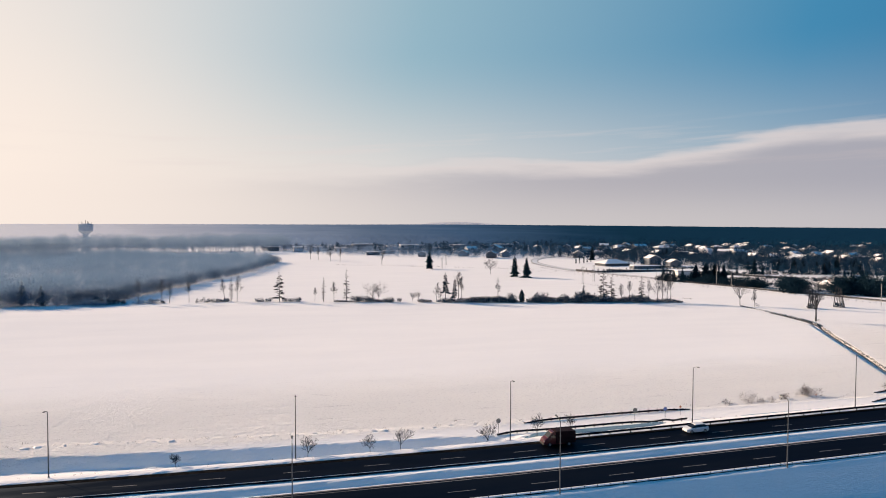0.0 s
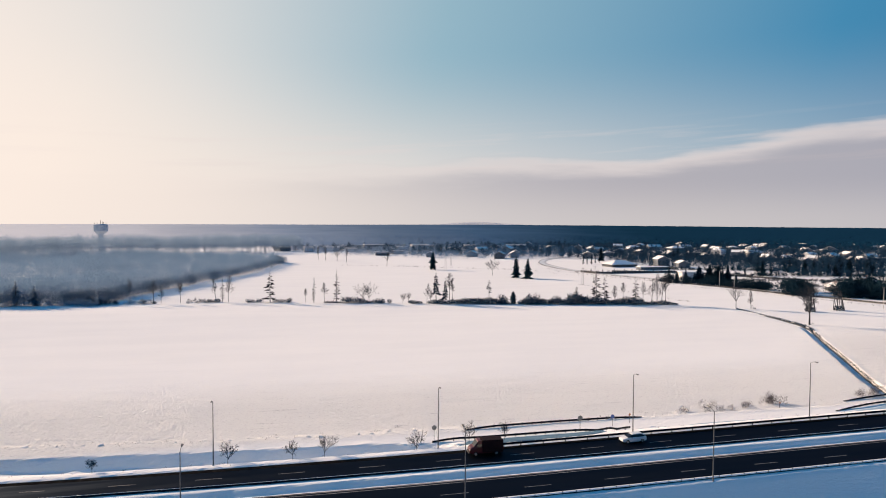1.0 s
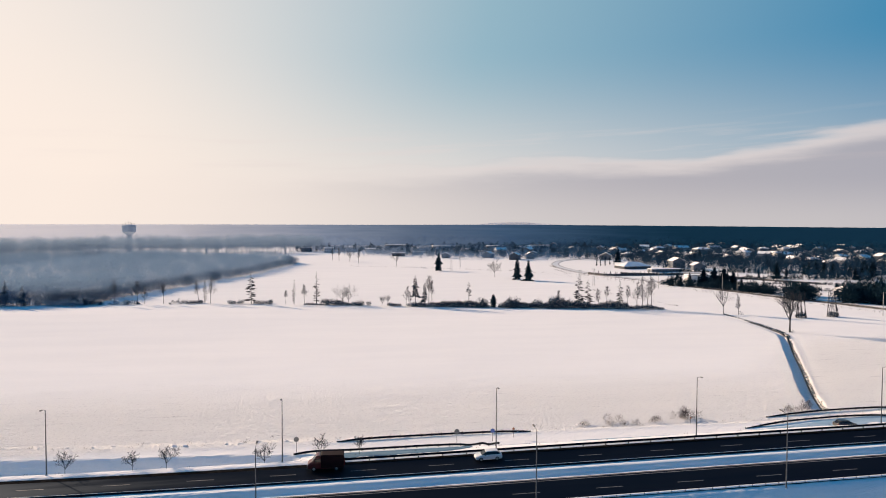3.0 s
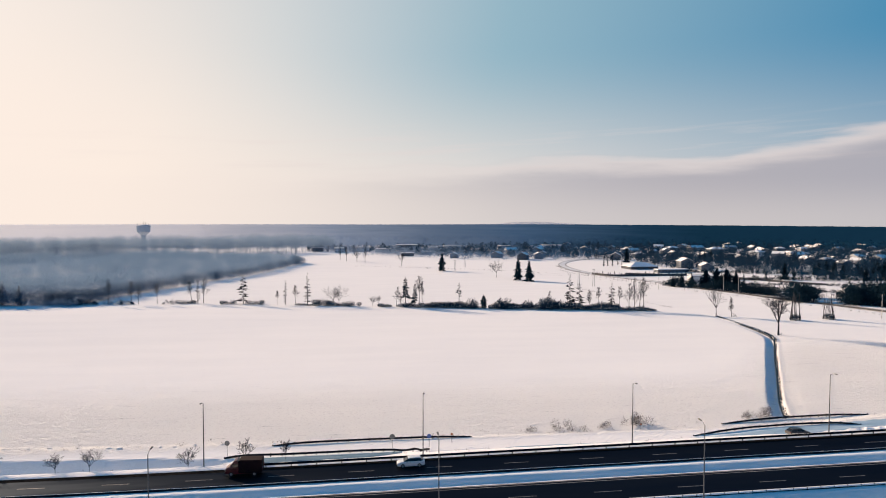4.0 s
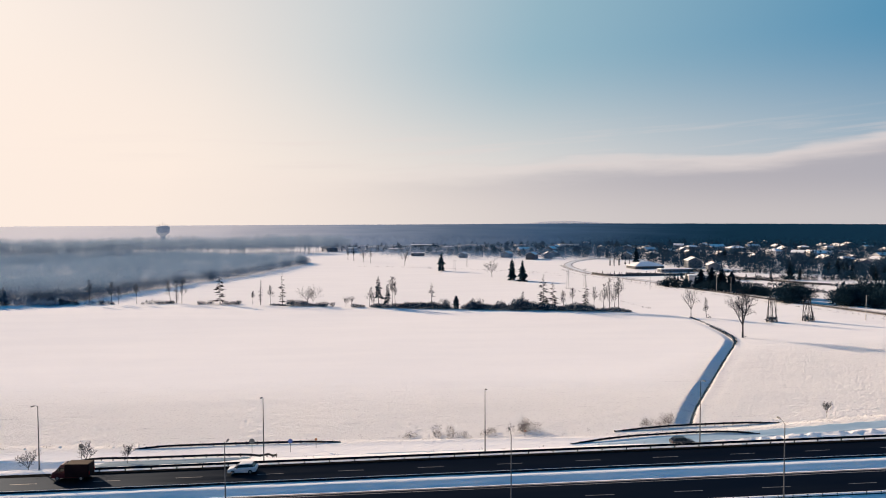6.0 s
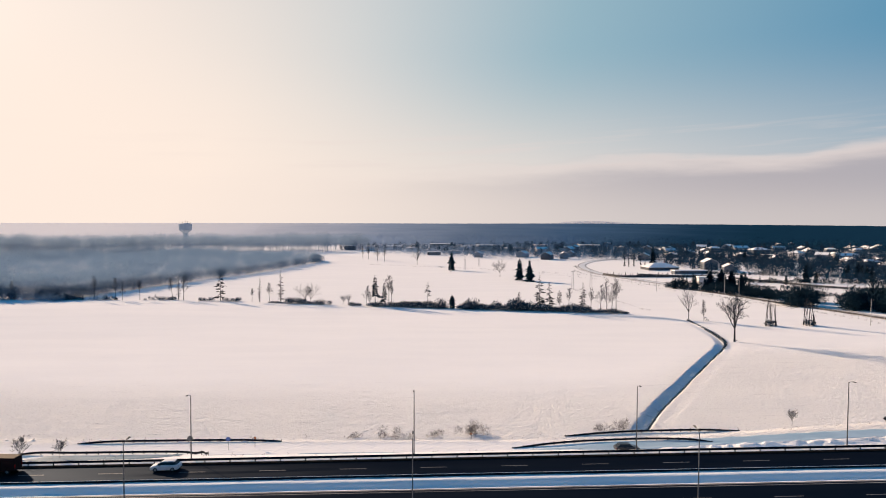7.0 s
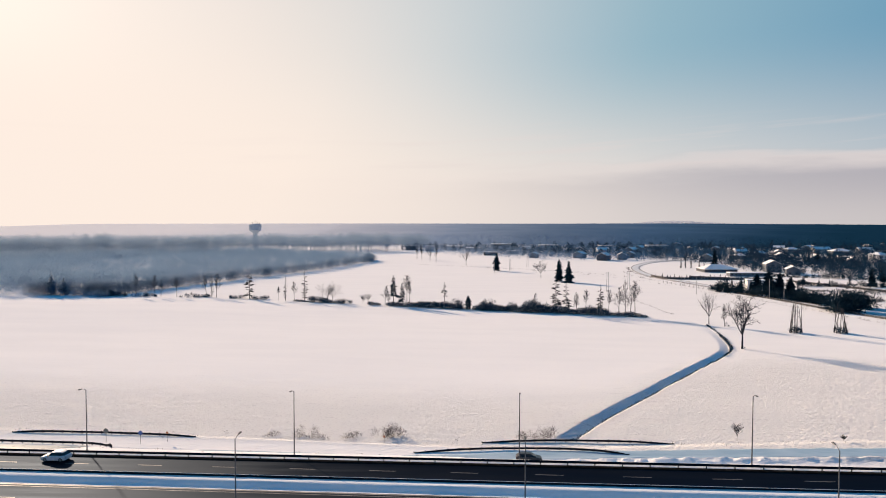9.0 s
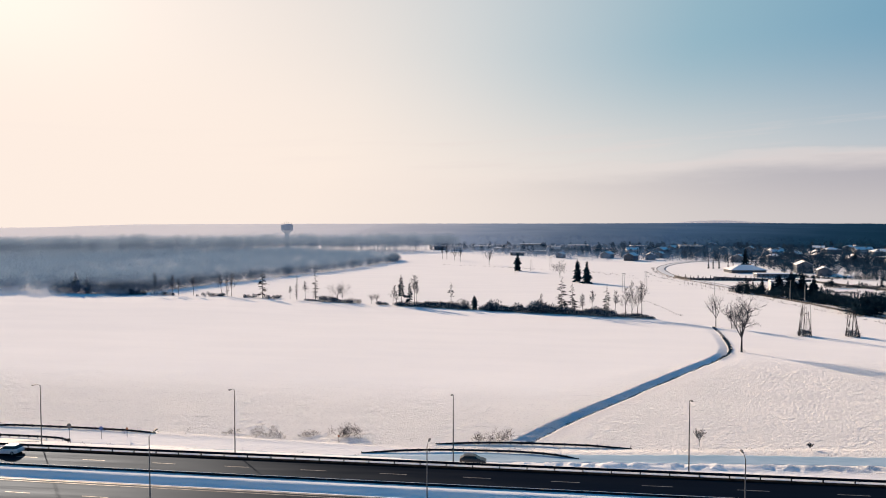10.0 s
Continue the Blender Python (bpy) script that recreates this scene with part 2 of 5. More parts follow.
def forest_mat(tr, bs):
    """One forest along the horizon: dark pines in the east, distance haze coloured in towards the west."""
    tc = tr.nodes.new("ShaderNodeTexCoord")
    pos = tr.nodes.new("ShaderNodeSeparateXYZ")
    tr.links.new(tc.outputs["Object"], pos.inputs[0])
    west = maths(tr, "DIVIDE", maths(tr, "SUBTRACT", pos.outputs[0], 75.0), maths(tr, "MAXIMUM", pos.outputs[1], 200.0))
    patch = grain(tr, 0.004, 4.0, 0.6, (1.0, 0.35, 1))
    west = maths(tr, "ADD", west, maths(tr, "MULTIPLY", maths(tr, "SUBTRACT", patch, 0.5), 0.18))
    col = ramp(tr, span(tr, west, -0.9, 0.5, smooth=False), HAZE_STOPS)
    geo = tr.nodes.new("ShaderNodeNewGeometry")
    hsv = wire(tr, "ShaderNodeHueSaturation", Color=col)
    tr.links.new(span(tr, geo.outputs["Random Per Island"], 0, 1, 0.97, 1.03, False), hsv.inputs["Value"])
    col = hsv.outputs[0]
    tr.links.new(col, bs.inputs["Base Color"])
    bs.inputs["Roughness"].default_value = 1.0
    bs.inputs["Specular IOR Level"].default_value = 0.0
    tl = wire(tr, "ShaderNodeBsdfTranslucent", Color=col)
    mix = wire(tr, "ShaderNodeMixShader", _0=0.3, _1=bs.outputs[0], _2=tl.outputs[0])
    tr.links.new(mix.outputs[0], tr.nodes["Material Output"].inputs[0])


# Forest colour by bearing, with the haze on the sun side painted in.
HAZE_STOPS = [(0.0, (0.92, 0.91, 0.92)), (0.30, (0.88, 0.88, 0.90)), (0.46, (0.70, 0.73, 0.79)), (0.60, (0.33, 0.42, 0.55)), (0.69, (0.18, 0.265, 0.385)), (0.80, (0.08, 0.165, 0.29)), (0.94, (0.018, 0.066, 0.130)), (1.0, (0.010, 0.050, 0.098))]
FOREST = material("hazed_forest", forest_mat)
GARDEN = twigs("garden_twigs", (0.010, 0.034, 0.066), (0.020, 0.050, 0.088), through_light=0.1)

# ---- shapes ----
def mesh_np(name, verts, tris, mat, smooth=False):
    """A mesh from arrays of corners and triangles."""
    verts, tris = np.asarray(verts, np.float32).reshape(-1, 3), np.asarray(tris, np.int32).reshape(-1, 3)
    me = bpy.data.meshes.new(name)
    me.vertices.add(len(verts)), me.loops.add(tris.size), me.polygons.add(len(tris))
    me.vertices.foreach_set("co", verts.ravel())
    me.loops.foreach_set("vertex_index", tris.ravel())
    me.polygons.foreach_set("loop_start", np.arange(0, tris.size, 3, dtype=np.int32))
    if smooth:
        me.polygons.foreach_set("use_smooth", np.ones(len(tris), bool))
    me.update(calc_edges=True)
    me.validate()
    me.materials.append(mat)
    return me


class Shape:
    """Collects corners and faces of one mesh."""
    def __init__(self):
        self.v, self.f = [], []

    def add(self, verts, faces):
        n = len(self.v)
        self.v += [tuple(p) for p in verts]
        self.f += [tuple(i + n for i in fc) for fc in faces]
        return self

    def box(self, x0, x1, y0, y1, z0, z1, inset=0.0):
        """A box whose top may be drawn in by inset on all sides."""
        i = inset
        return self.add([(x0, y0, z0), (x1, y0, z0), (x1, y1, z0), (x0, y1, z0), (x0 + i, y0 + i, z1), (x1 - i, y0 + i, z1), (x1 - i, y1 - i, z1), (x0 + i, y1 - i, z1)],
                        [(3, 2, 1, 0), (4, 5, 6, 7), (0, 1, 5, 4), (1, 2, 6, 5), (2, 3, 7, 6), (3, 0, 4, 7)])

    def tube(self, a, b, r0, r1, sides=6, cap=True):
        a, b = Vector(a), Vector(b)
        w = (b - a).normalized()
        u = w.orthogonal().normalized()
        v = w.cross(u)
        ring = []
        for p, r in ((a, r0), (b, r1)):
            ring += [p + (u * math.cos(k * math.tau / sides) + v * math.sin(k * math.tau / sides)) * r for k in range(sides)]
        faces = [(k, (k + 1) % sides, sides + (k + 1) % sides, sides + k) for k in range(sides)]
        if cap:
            faces += [tuple(range(sides - 1, -1, -1)), tuple(range(sides, 2 * sides))]
        return self.add(ring, faces)

    def sweep(self, profile, stations, close=True):
        """A profile of (across, up) drawn along stations of (point, side vector)."""
        n, verts, faces = len(profile), [], []
        for p, side in stations:
            verts += [(p[0] + side[0] * a, p[1] + side[1] * a, p[2] + b) for a, b in profile]
        for s in range(len(stations) - 1):
            for k in range(n if close else n - 1):
                q = (k + 1) % n
                faces.append((s * n + k, s * n + q, (s + 1) * n + q, (s + 1) * n + k))
        if close:
            faces += [tuple(range(n)), tuple(range(len(verts) - 1, len(verts) - n - 1, -1))]
        return self.add(verts, faces)

    def mesh(self, name, mat, smooth=False):
        me = bpy.data.meshes.new(name)
        me.from_pydata(self.v, [], self.f)
        bm = bmesh.new()
        bm.from_mesh(me)
        bmesh.ops.recalc_face_normals(bm, faces=bm.faces)
        bm.to_mesh(me)
        bm.free()
        if smooth:
            me.polygons.foreach_set("use_smooth", np.ones(len(me.polygons), bool))
        me.materials.append(mat)
        return me


def part(name, data, parent, label="", m=None):
    """One mesh object under a thing or a part; data is a mesh, placed in the parent's own space."""
    ob = new(name, data)
    ob.parent = parent
    if m is not None:
        ob.matrix_basis = m
    return tagged(ob, label) if label else ob


def thing(name, label, category, m=None, group="", kind="", data=None):
    ob = new(name, data)
    if m is not None:
        ob.matrix_basis = m
    return tagged(ob, label, category, group, kind)


# ---- the lie of the land ----
def zr(x):
    """Height of the carriageways, which climb gently to the right."""
    x = np.clip(np.asarray(x, float), -80.0, 330.0)
    return 3.4 + 0.0186 * (x - 70.0) + 0.006 * np.clip(x - 50.0, 0, 100) - 0.00007 * np.clip(50.0 - x, 0, None) ** 2


def bend(x):
    """How far the road swings away from its straight line."""
    x = np.asarray(x, float)
    return 0.0006 * np.clip(50.0 - x, 0, None) ** 2 - 0.016 * np.clip(x - 50.0, 0, 100)


def on_road(x, y):
    """The place of a road point: along, across, height."""
    return float(x), float(y + bend(x)), float(zr(x))


DITCH = [(152.0, 131.5), (160.0, 146.0), (176.0, 171.5), (192.5, 198.0), (205.0, 217.5), (211.5, 229.0), (215.5, 243.0), (218.0, 262.0), (219.5, 285.0), (214.0, 312.0)]


def ditch_side(x, y):
    """Signed distance to the ditch (to its right positive) and how deep it is there."""
    best, side, run = np.full(x.shape, 1e9), np.zeros(x.shape), np.zeros(x.shape)
    for i in range(len(DITCH) - 1):
        (ax, ay), (bx, by) = DITCH[i], DITCH[i + 1]
        dx, dy = bx - ax, by - ay
        length = math.hypot(dx, dy)
        t = np.clip(((x - ax) * dx + (y - ay) * dy) / length ** 2, 0, 1)
        px, py = ax + t * dx, ay + t * dy
        d = np.hypot(x - px, y - py)
        s = np.sign((x - ax) * dy - (y - ay) * dx)
        near = d < best
        best, side, run = np.where(near, d, best), np.where(near, s * d, side), np.where(near, i + t, run)
    depth = np.interp(run, (0, 4.5, 6.0, 7.5, 9.0), (1, 1, 0.55, 0.22, 0.0))
    return side, depth


def value_noise(x, y, seed):
    """Smooth noise between -1 and 1 on a unit grid."""
    def corner(i, j):
        h = np.sin(i * 127.1 + j * 311.7 + seed * 74.7) * 43758.5453
        return (h - np.floor(h)) * 2 - 1
    i, j = np.floor(x), np.floor(y)
    u, v = x - i, y - j
    u, v = u * u * (3 - 2 * u), v * v * (3 - 2 * v)
    return (corner(i, j) * (1 - u) + corner(i + 1, j) * u) * (1 - v) + (corner(i, j + 1) * (1 - u) + corner(i + 1, j + 1) * u) * v


def ramp01(v, a, b):
    t = np.clip((v - a) / (b - a), 0, 1)
    return t * t * (3 - 2 * t)


def ground_z(x, y):
    x, y = np.asarray(x, float), np.asarray(y, float)
    top = zr(x)
    y = y - bend(x) * ramp01(y - bend(x), 138, 124)
    z = 0.35 * value_noise(x / 90, y / 60, 1) * ramp01(y, 150, 260) + 0.05 * value_noise(x / 17, y / 9, 2) * ramp01(y, 130, 200)
    z = z + 0.02 * value_noise(x / 5, y / 1.6, 3) * ramp01(y, 118, 124)
    rough = ramp01(y, 122, 127) * ramp01(y, 176, 140)
    z = z + rough * (0.025 * value_noise(x / 1.5, y / 0.9, 4) + 0.02 * value_noise(x / 3.1, y / 1.5, 6))
    z = z - 0.45 * ramp01(y, 165, 260) * ramp01(y, 640, 520)
    z = z + np.clip(y - 1100, 0, None) * 0.0066                       # far land rises slightly
    hill = np.exp(-((x - 1290) / 130) ** 2) + 0.7 * np.exp(-((x - 1110) / 110) ** 2) + 0.45 * np.exp(-((x - 1480) / 120) ** 2)
    z = z + 6 * ramp01(x, 100, 1300) * ramp01(y, 3300, 4800) + 20 * hill * ramp01(y, 4450, 4720)
    # ridge of ploughed clods by the field's edge
    z = z + 0.35 * np.exp(-((y - 123.6) / 0.9) ** 2) * (0.5 + 0.8 * value_noise(x / 2.4, y / 3, 5)) * ramp01(x, 98, 88)
    # service lane: a level shelf beside the embankment
    shelf = np.where(x < 40, 0.55, 0.55 + 0.65 * ramp01(x, 40, 110))
    swing = 0.16 * np.clip(x - 140, 0, 100)
    on = ramp01(y, 112.5, 113.5) * ramp01(y - swing, 127, 122)
    z = z * (1 - on) + shelf * on
    # roadside ditch on the level stretch
    here = ramp01(x, 41, 35)
    brink = 117.1 - 1.6 * ramp01(x, 22, 42) + 0.25 * value_noise(x / 3.5, x * 0, 7)
    cut = np.where(y < brink - 2.4, ramp01(y, 110.2, 112.6), np.clip((brink - y) / 2.4, 0, 1))
    z = z - here * cut * (1.7 + 0.12 * value_noise(x / 3.0, y / 2.0, 8))
    z = z + here * 0.10 * value_noise(x / 2.2, y / 1.1, 9) * ramp01(y, 113, 114.5) * ramp01(y, 119, 117)
    # ploughed berm between the road and the side lane
    crest = 120.6 + 0.125 * (x - 170)
    z = z + ramp01(x, 138, 160) * np.exp(-((y - crest) / 1.15) ** 2) * (0.42 + 0.32 * value_noise(x / 1.3, y / 0.8, 13))
    z = z + ramp01(x, 60, 63) * ramp01(x, 72, 68) * np.exp(-((y - 111.6) / 1.3) ** 2) * (0.7 + 0.3 * value_noise(x / 1.3, y / 0.8, 14))
    # the ditch across the field
    s, depth = ditch_side(x, y)
    prof = np.where(s < 0, np.clip(1 + s / 3.2, 0, 1), np.clip(1 - s / 0.5, 0, 1))
    lip = -0.06 * ramp01(s, 1.0, 2.0) * ramp01(s, 4.6, 3.8)
    z = z + ramp01(y, 131.5, 133.5) * depth * (-1.15 * prof + lip)
    # embankment
    gentle = ramp01(x, 34, 44) * ramp01(x, 152, 130)
    far_side = ramp01(y, 111.4, 106.2) * (1 - gentle) + (1 - np.clip((y - 106.2) / 9.2, 0, 1) ** 1.7) * gentle
    near_side = np.clip((y - 77.2) / 5.0, 0, 1)
    up = np.minimum(far_side, near_side)
    z = z * (1 - up) + top * up
    # verges, median mound and the ploughed ridge by the near edge
    verge = 0.10 + 0.05 * value_noise(x / 2.6, y / 0.9, 11) + 0.06 * value_noise(x / 0.9, y / 0.7, 12)
    far_v = ramp01(y, 104.4, 105.0) * ramp01(y, 107.0, 105.9)
    mid_v = ramp01(y, 92.3, 92.6) * ramp01(y, 96.45, 96.1)
    near_v = ramp01(y, 83.9, 83.5) * ramp01(y, 81.9, 82.7)
    hump = 0.70 * np.clip((y - 93.75) / 0.85, 0, 1) - 0.40 * ramp01(y, 92.4, 92.8)
    z = z + far_v * 0.8 * (verge + 0.10) + mid_v * (0.22 * verge + 0.06 + hump) + near_v * (0.22 + 0.8 * verge)
    bed = np.minimum(ramp01(y, 83.7, 84.1), ramp01(y, 104.6, 104.2)) * np.maximum(ramp01(y, 92.4, 92.0), ramp01(y, 96.2, 96.6))
    return z - 0.12 * bed


def steps(*runs):
    """Grid lines: runs of (from, to, step)."""
    out = []
    for a, b, d in runs:
        out += list(np.linspace(a, b, max(1, round((b - a) / d)), endpoint=False))
    return np.array(out + [runs[-1][1]])


def make_ground():
    gx = steps((-4600, -1000, 200), (-1000, -300, 30), (-300, -90, 5), (-90, 235, 0.58), (235, 420, 4), (420, 1000, 25), (1000, 4800, 200))
    gy = steps((-900, -60, 60), (-60, 72, 8), (72, 82, 0.8), (82, 107, 0.4), (107, 124, 0.5), (124, 158, 0.5), (158, 190, 0.9), (190, 245, 1.0), (245, 300, 1.6), (300, 460, 5), (460, 1200, 20), (1200, 4200, 120), (4200, 4980, 40))
    xx, yy = np.meshgrid(gx, gy)
    verts = np.stack([xx, yy, ground_z(xx, yy)], -1).reshape(-1, 3)
    nx, ny = len(gx), len(gy)
    i = (np.arange(ny - 1)[:, None] * nx + np.arange(nx - 1)[None, :]).ravel()
    tris = np.concatenate([np.stack([i, i + 1, i + nx + 1], -1), np.stack([i, i + nx + 1, i + nx], -1)])
    # clods: single heights nudged, and faceted, beside the road and right of the ditch
    reach = 55.0 * ramp01(verts[:, 0], 150, 215)
    rough = ramp01(verts[:, 1], 122, 126) * ramp01(verts[:, 1] - reach, 186, 140) * (verts[:, 0] > -90) * (verts[:, 0] < 235)
    rough = np.maximum(rough, 0.7 * np.maximum(ramp01(verts[:, 1], 105.2, 105.6) * ramp01(verts[:, 1], 122.5, 121.5), ramp01(verts[:, 1], 94.6, 94.8) * ramp01(verts[:, 1], 96.1, 95.9)) * (np.abs(verts[:, 0] - 72) < 160))
    s, _ = ditch_side(verts[:, 0], verts[:, 1])
    rough = rough * (1 - ramp01(s, -0.5, 0.5) * ramp01(s, 6.5, 5.0) * ramp01(verts[:, 1], 130, 133))       # trodden track beside the ditch
    verts[:, 2] += np.random.default_rng(3).normal(size=len(verts)) * 0.022 * rough
    me = mesh_np("ground", verts, tris, SNOW, True)
    me.polygons.foreach_set("use_smooth", rough[tris[:, 0]] < 0.02)
    thing("ground", "snow-covered flat farmland with drifts and furrows", "snow field", kind="structure", data=me)


make_ground()


# ---- dual carriageway ----
def ribbon(name, x0, x1, y0, y1, lift, mat, step=4.0, crown=0.0):
    s = Shape()
    xs = np.linspace(x0, x1, max(2, int((x1 - x0) / step)))
    mid = (y0 + y1) / 2
    for k, x in enumerate(xs):
        z, o = float(zr(x)) + lift, float(bend(x))
        s.v += [(x, y0 + o, z - 0.3), (x, y0 + o, z), (x, mid + o, z + crown), (x, y1 + o, z), (x, y1 + o, z - 0.3)]
        if k:
            b = 5 * k
            s.f += [(b + i - 5, b + i, b + i + 1, b + i - 4) for i in range(4)]
    return s.mesh(name, mat)


def road_turn(x):
    return math.degrees(math.atan2(float(bend(x + 2) - bend(x - 2)), 4))


def make_carriageway(name, y0, y1, dash_y, phase):
    road = thing(name, "wet black asphalt carriageway cleared of snow", "road", kind="structure", data=ribbon(name, -170, 520, y0, y1, 0.02, ASPHALT, crown=0.03))
    dash = Shape().box(-2.0, 2.0, -0.065, 0.065, -0.01, 0.006).mesh("lane_dash", LINE)
    for k in range(-5, 24):
        x = phase + 12.27 * k
        part("lane_dash", dash, road, m=pose(x, on_road(x, dash_y)[1], float(zr(x)) + 0.055, 0, -1.2, road_turn(x)))
    return road


far_road = make_carriageway("road_far", 96.4, 104.4, 100.45, -25.7)
near_road = make_carriageway("road_near", 83.9, 92.3, 87.45, -27.7)
part("edge_line", ribbon("edge_line", -170, 520, 90.7, 90.84, 0.028, LINE, crown=0.0), near_road, "worn white edge line")
part("edge_line", ribbon("edge_line", -170, 520, 103.05, 103.17, 0.028, LINE, crown=0.0), far_road, "worn white edge line")

# Edge strips: part wet grit, part rail shadow painted as black.
part("grit_edge", ribbon("grit_edge", -170, 520, 103.3, 104.55, 0.035, GRIT_SHADE, step=2.0), far_road, "strip of wet grit and painted rail shade along the asphalt edge")
part("grit_edge", ribbon("grit_edge", -170, 520, 96.3, 97.3, 0.035, GRIT_SHADE, step=2.0), far_road, "strip of wet grit and painted rail shade along the asphalt edge")
part("slush_line", ribbon("slush_line", -170, 520, 91.9, 92.1, 0.045, SLUSH, step=2.0), near_road, "thin line of dirty slush")
part("slush_line", ribbon("slush_line", -170, 520, 91.3, 91.42, 0.04, SLUSH, step=2.0), near_road, "thin line of dirty slush")


# ---- guard rails and lamps ----
BEAM = [(0.0, -0.03), (0.055, 0.06), (0.0, 0.15), (0.0, 0.18), (0.055, 0.27), (0.0, 0.36), (-0.012, 0.36), (-0.012, -0.03)]
POST_MESH = Shape().box(-0.07, 0.07, -0.05, 0.05, -0.7, 0.6).mesh("post", STEEL)
TALL_POST_MESH = Shape().box(-0.05, 0.05, -0.06, 0.06, -0.7, 0.66).mesh("post", STEEL)


def guard_rail(label, points, post_gap, height=0.36, snow=True, flip=1, pile=0.0):
    """A W-beam on posts along points of (x, y, z); the beam sits on the side that flip gives."""
    rail = thing("guard_rail", label, "guard rail", group="guard rails")
    pts = [Vector(p) for p in points]
    st, caps, run, last = [], [], 0.0, -9.0
    for k, p in enumerate(pts):
        a, b = pts[max(0, k - 1)], pts[min(len(pts) - 1, k + 1)]
        d = (b - a).normalized()
        side = Vector((d.y, -d.x, 0)) * flip
        st.append((p + side * 0.09 + Vector((0, 0, height)), side))
        caps.append((p + side * 0.10 + Vector((0, 0, height + 0.365)), side))
    part("beam", Shape().sweep(BEAM, st).mesh("beam", STEEL), rail)
    if snow:
        part("snow_cap", Shape().sweep([(-0.03 - pile, 0.0), (0.035 + pile, 0.0), (0.02 + pile * 0.7, 0.035 + pile), (-0.015 - pile * 0.7, 0.035 + pile)], caps).mesh("snow_cap", BANK_SNOW), rail, "thin line of snow lying on the beam")
    for a, b in zip(pts, pts[1:]):
        seg = (b - a).length
        while last + post_gap <= run + seg:
            last = max(last + post_gap, run)
            q = a.lerp(b, (last - run) / seg)
            part("post", TALL_POST_MESH if pile else POST_MESH, rail, m=pose(q.x, q.y, q.z, 0, 0, math.degrees(math.atan2(b.y - a.y, b.x - a.x))))
        run += seg
    return rail


def straight(x0, x1, y, step=8.0, sink=()):
    n = max(2, int((x1 - x0) / step))
    pts = []
    for k in range(n + 1):
        x = x0 + (x1 - x0) * k / n
        pts.append((x, y + float(bend(x)), float(zr(x)) + (sink[k] if k < len(sink) else 0.02)))
    return pts


def arc_rail(pts, n=24):
    """A smooth line through a few plan points, lying on the land."""
    out = []
    p = [Vector(q) for q in pts]
    for i in range(len(p) - 1):
        a, b, c, d = p[max(0, i - 1)], p[i], p[i + 1], p[min(len(p) - 1, i + 2)]
        for k in range(n // (len(p) - 1) + 1):
            t = k / (n // (len(p) - 1) + 1)
            q = 0.5 * (2 * b + (c - a) * t + (2 * a - 5 * b + 4 * c - d) * t * t + (3 * b - a - 3 * c + d) * t ** 3)
            out.append(q)
    out.append(p[-1])
    return [(q.x, q.y, float(ground_z(q.x, q.y)) + q.z) for q in out]


guard_rail("galvanised steel guard rail along the snowy outer verge", straight(41, 420, 104.55), 4.0, snow=False)
guard_rail("galvanised steel guard rail on the snowy median", straight(-80, 420, 96.15), 4.0, height=0.30, flip=1)
guard_rail("galvanised steel guard rail on the embankment edge with close-set posts", straight(14, 300, 83.35), 2.0, height=0.08, flip=-1, pile=0.14)
guard_rail("low dark steel rail at the culvert beside the side lane", arc_rail([(43.5, 122.0, -0.35), (49, 122.5, 0), (62.3, 122.9, 0.02), (75, 122.6, 0), (81, 122.3, -0.3)]), 2.0, height=0.16, snow=False)
guard_rail("dark steel rail curving into the junction", arc_rail([(36.0, 116.4, -0.3), (40, 116.4, 0.05), (46, 116.4, 0), (53, 116.5, 0), (62, 116.5, 0), (67, 115.4, 0.1), (70.5, 112.2, 0.1), (71.8, 109.4, 0.1)], 36), 2.0, height=0.22, snow=False)
guard_rail("low dark steel rail over the mouth of the field ditch", arc_rail([(135, 127.9, -0.35), (143, 129.2, 0), (151, 130.2, 0.05), (162, 130.8, 0.05), (171, 131.2, -0.35)]), 2.0, height=0.16, snow=False)
guard_rail("dark steel rail bending beside the pale blue side lane", arc_rail([(123.5, 117.6, -0.35), (131, 119.4, 0), (140, 121.2, 0), (150, 122.0, 0), (157, 121.5, 0), (161, 120.8, -0.35)]), 2.0, height=0.16, snow=False)


def make_lamp():
    lamp = thing("street_lamp", "tall grey steel street lamp beside the road", "street lamp", group="street lamps along the road")
    part("base", Shape().tube((0, 0, -0.3), (0, 0, 0.25), 0.2, 0.17, 10).mesh("base", CONCRETE), lamp)
    part("pole", Shape().tube((0, 0, 0.2), (0, 0, 10.4), 0.10, 0.055, 10).mesh("pole", POLE), lamp)
    part("arm", Shape().tube((0, 0, 10.3), (0, -0.5, 10.62), 0.04, 0.035).tube((0, -0.5, 10.62), (0, -1.15, 10.72), 0.035, 0.03).mesh("arm", POLE), lamp)
    h = Shape().add([(-0.10, -1.0, 10.68), (0.10, -1.0, 10.68), (0.16, -1.75, 10.74), (-0.16, -1.75, 10.74), (-0.07, -1.0, 10.80), (0.07, -1.0, 10.80), (0.11, -1.7, 10.86), (-0.11, -1.7, 10.86)],
                    [(3, 2, 1, 0), (4, 5, 6, 7), (0, 1, 5, 4), (1, 2, 6, 5), (2, 3, 7, 6), (3, 0, 4, 7)])
    head = part("lamp_head", h.mesh("lamp_head", POLE), lamp)
    part("lens", Shape().box(-0.11, 0.11, -1.68, -1.15, 10.69, 10.715).mesh("lens", plain("lamp_glass", (0.4, 0.42, 0.44), (0.5, 0.52, 0.54), 0.15)), head, "unlit glass lens")
    return lamp


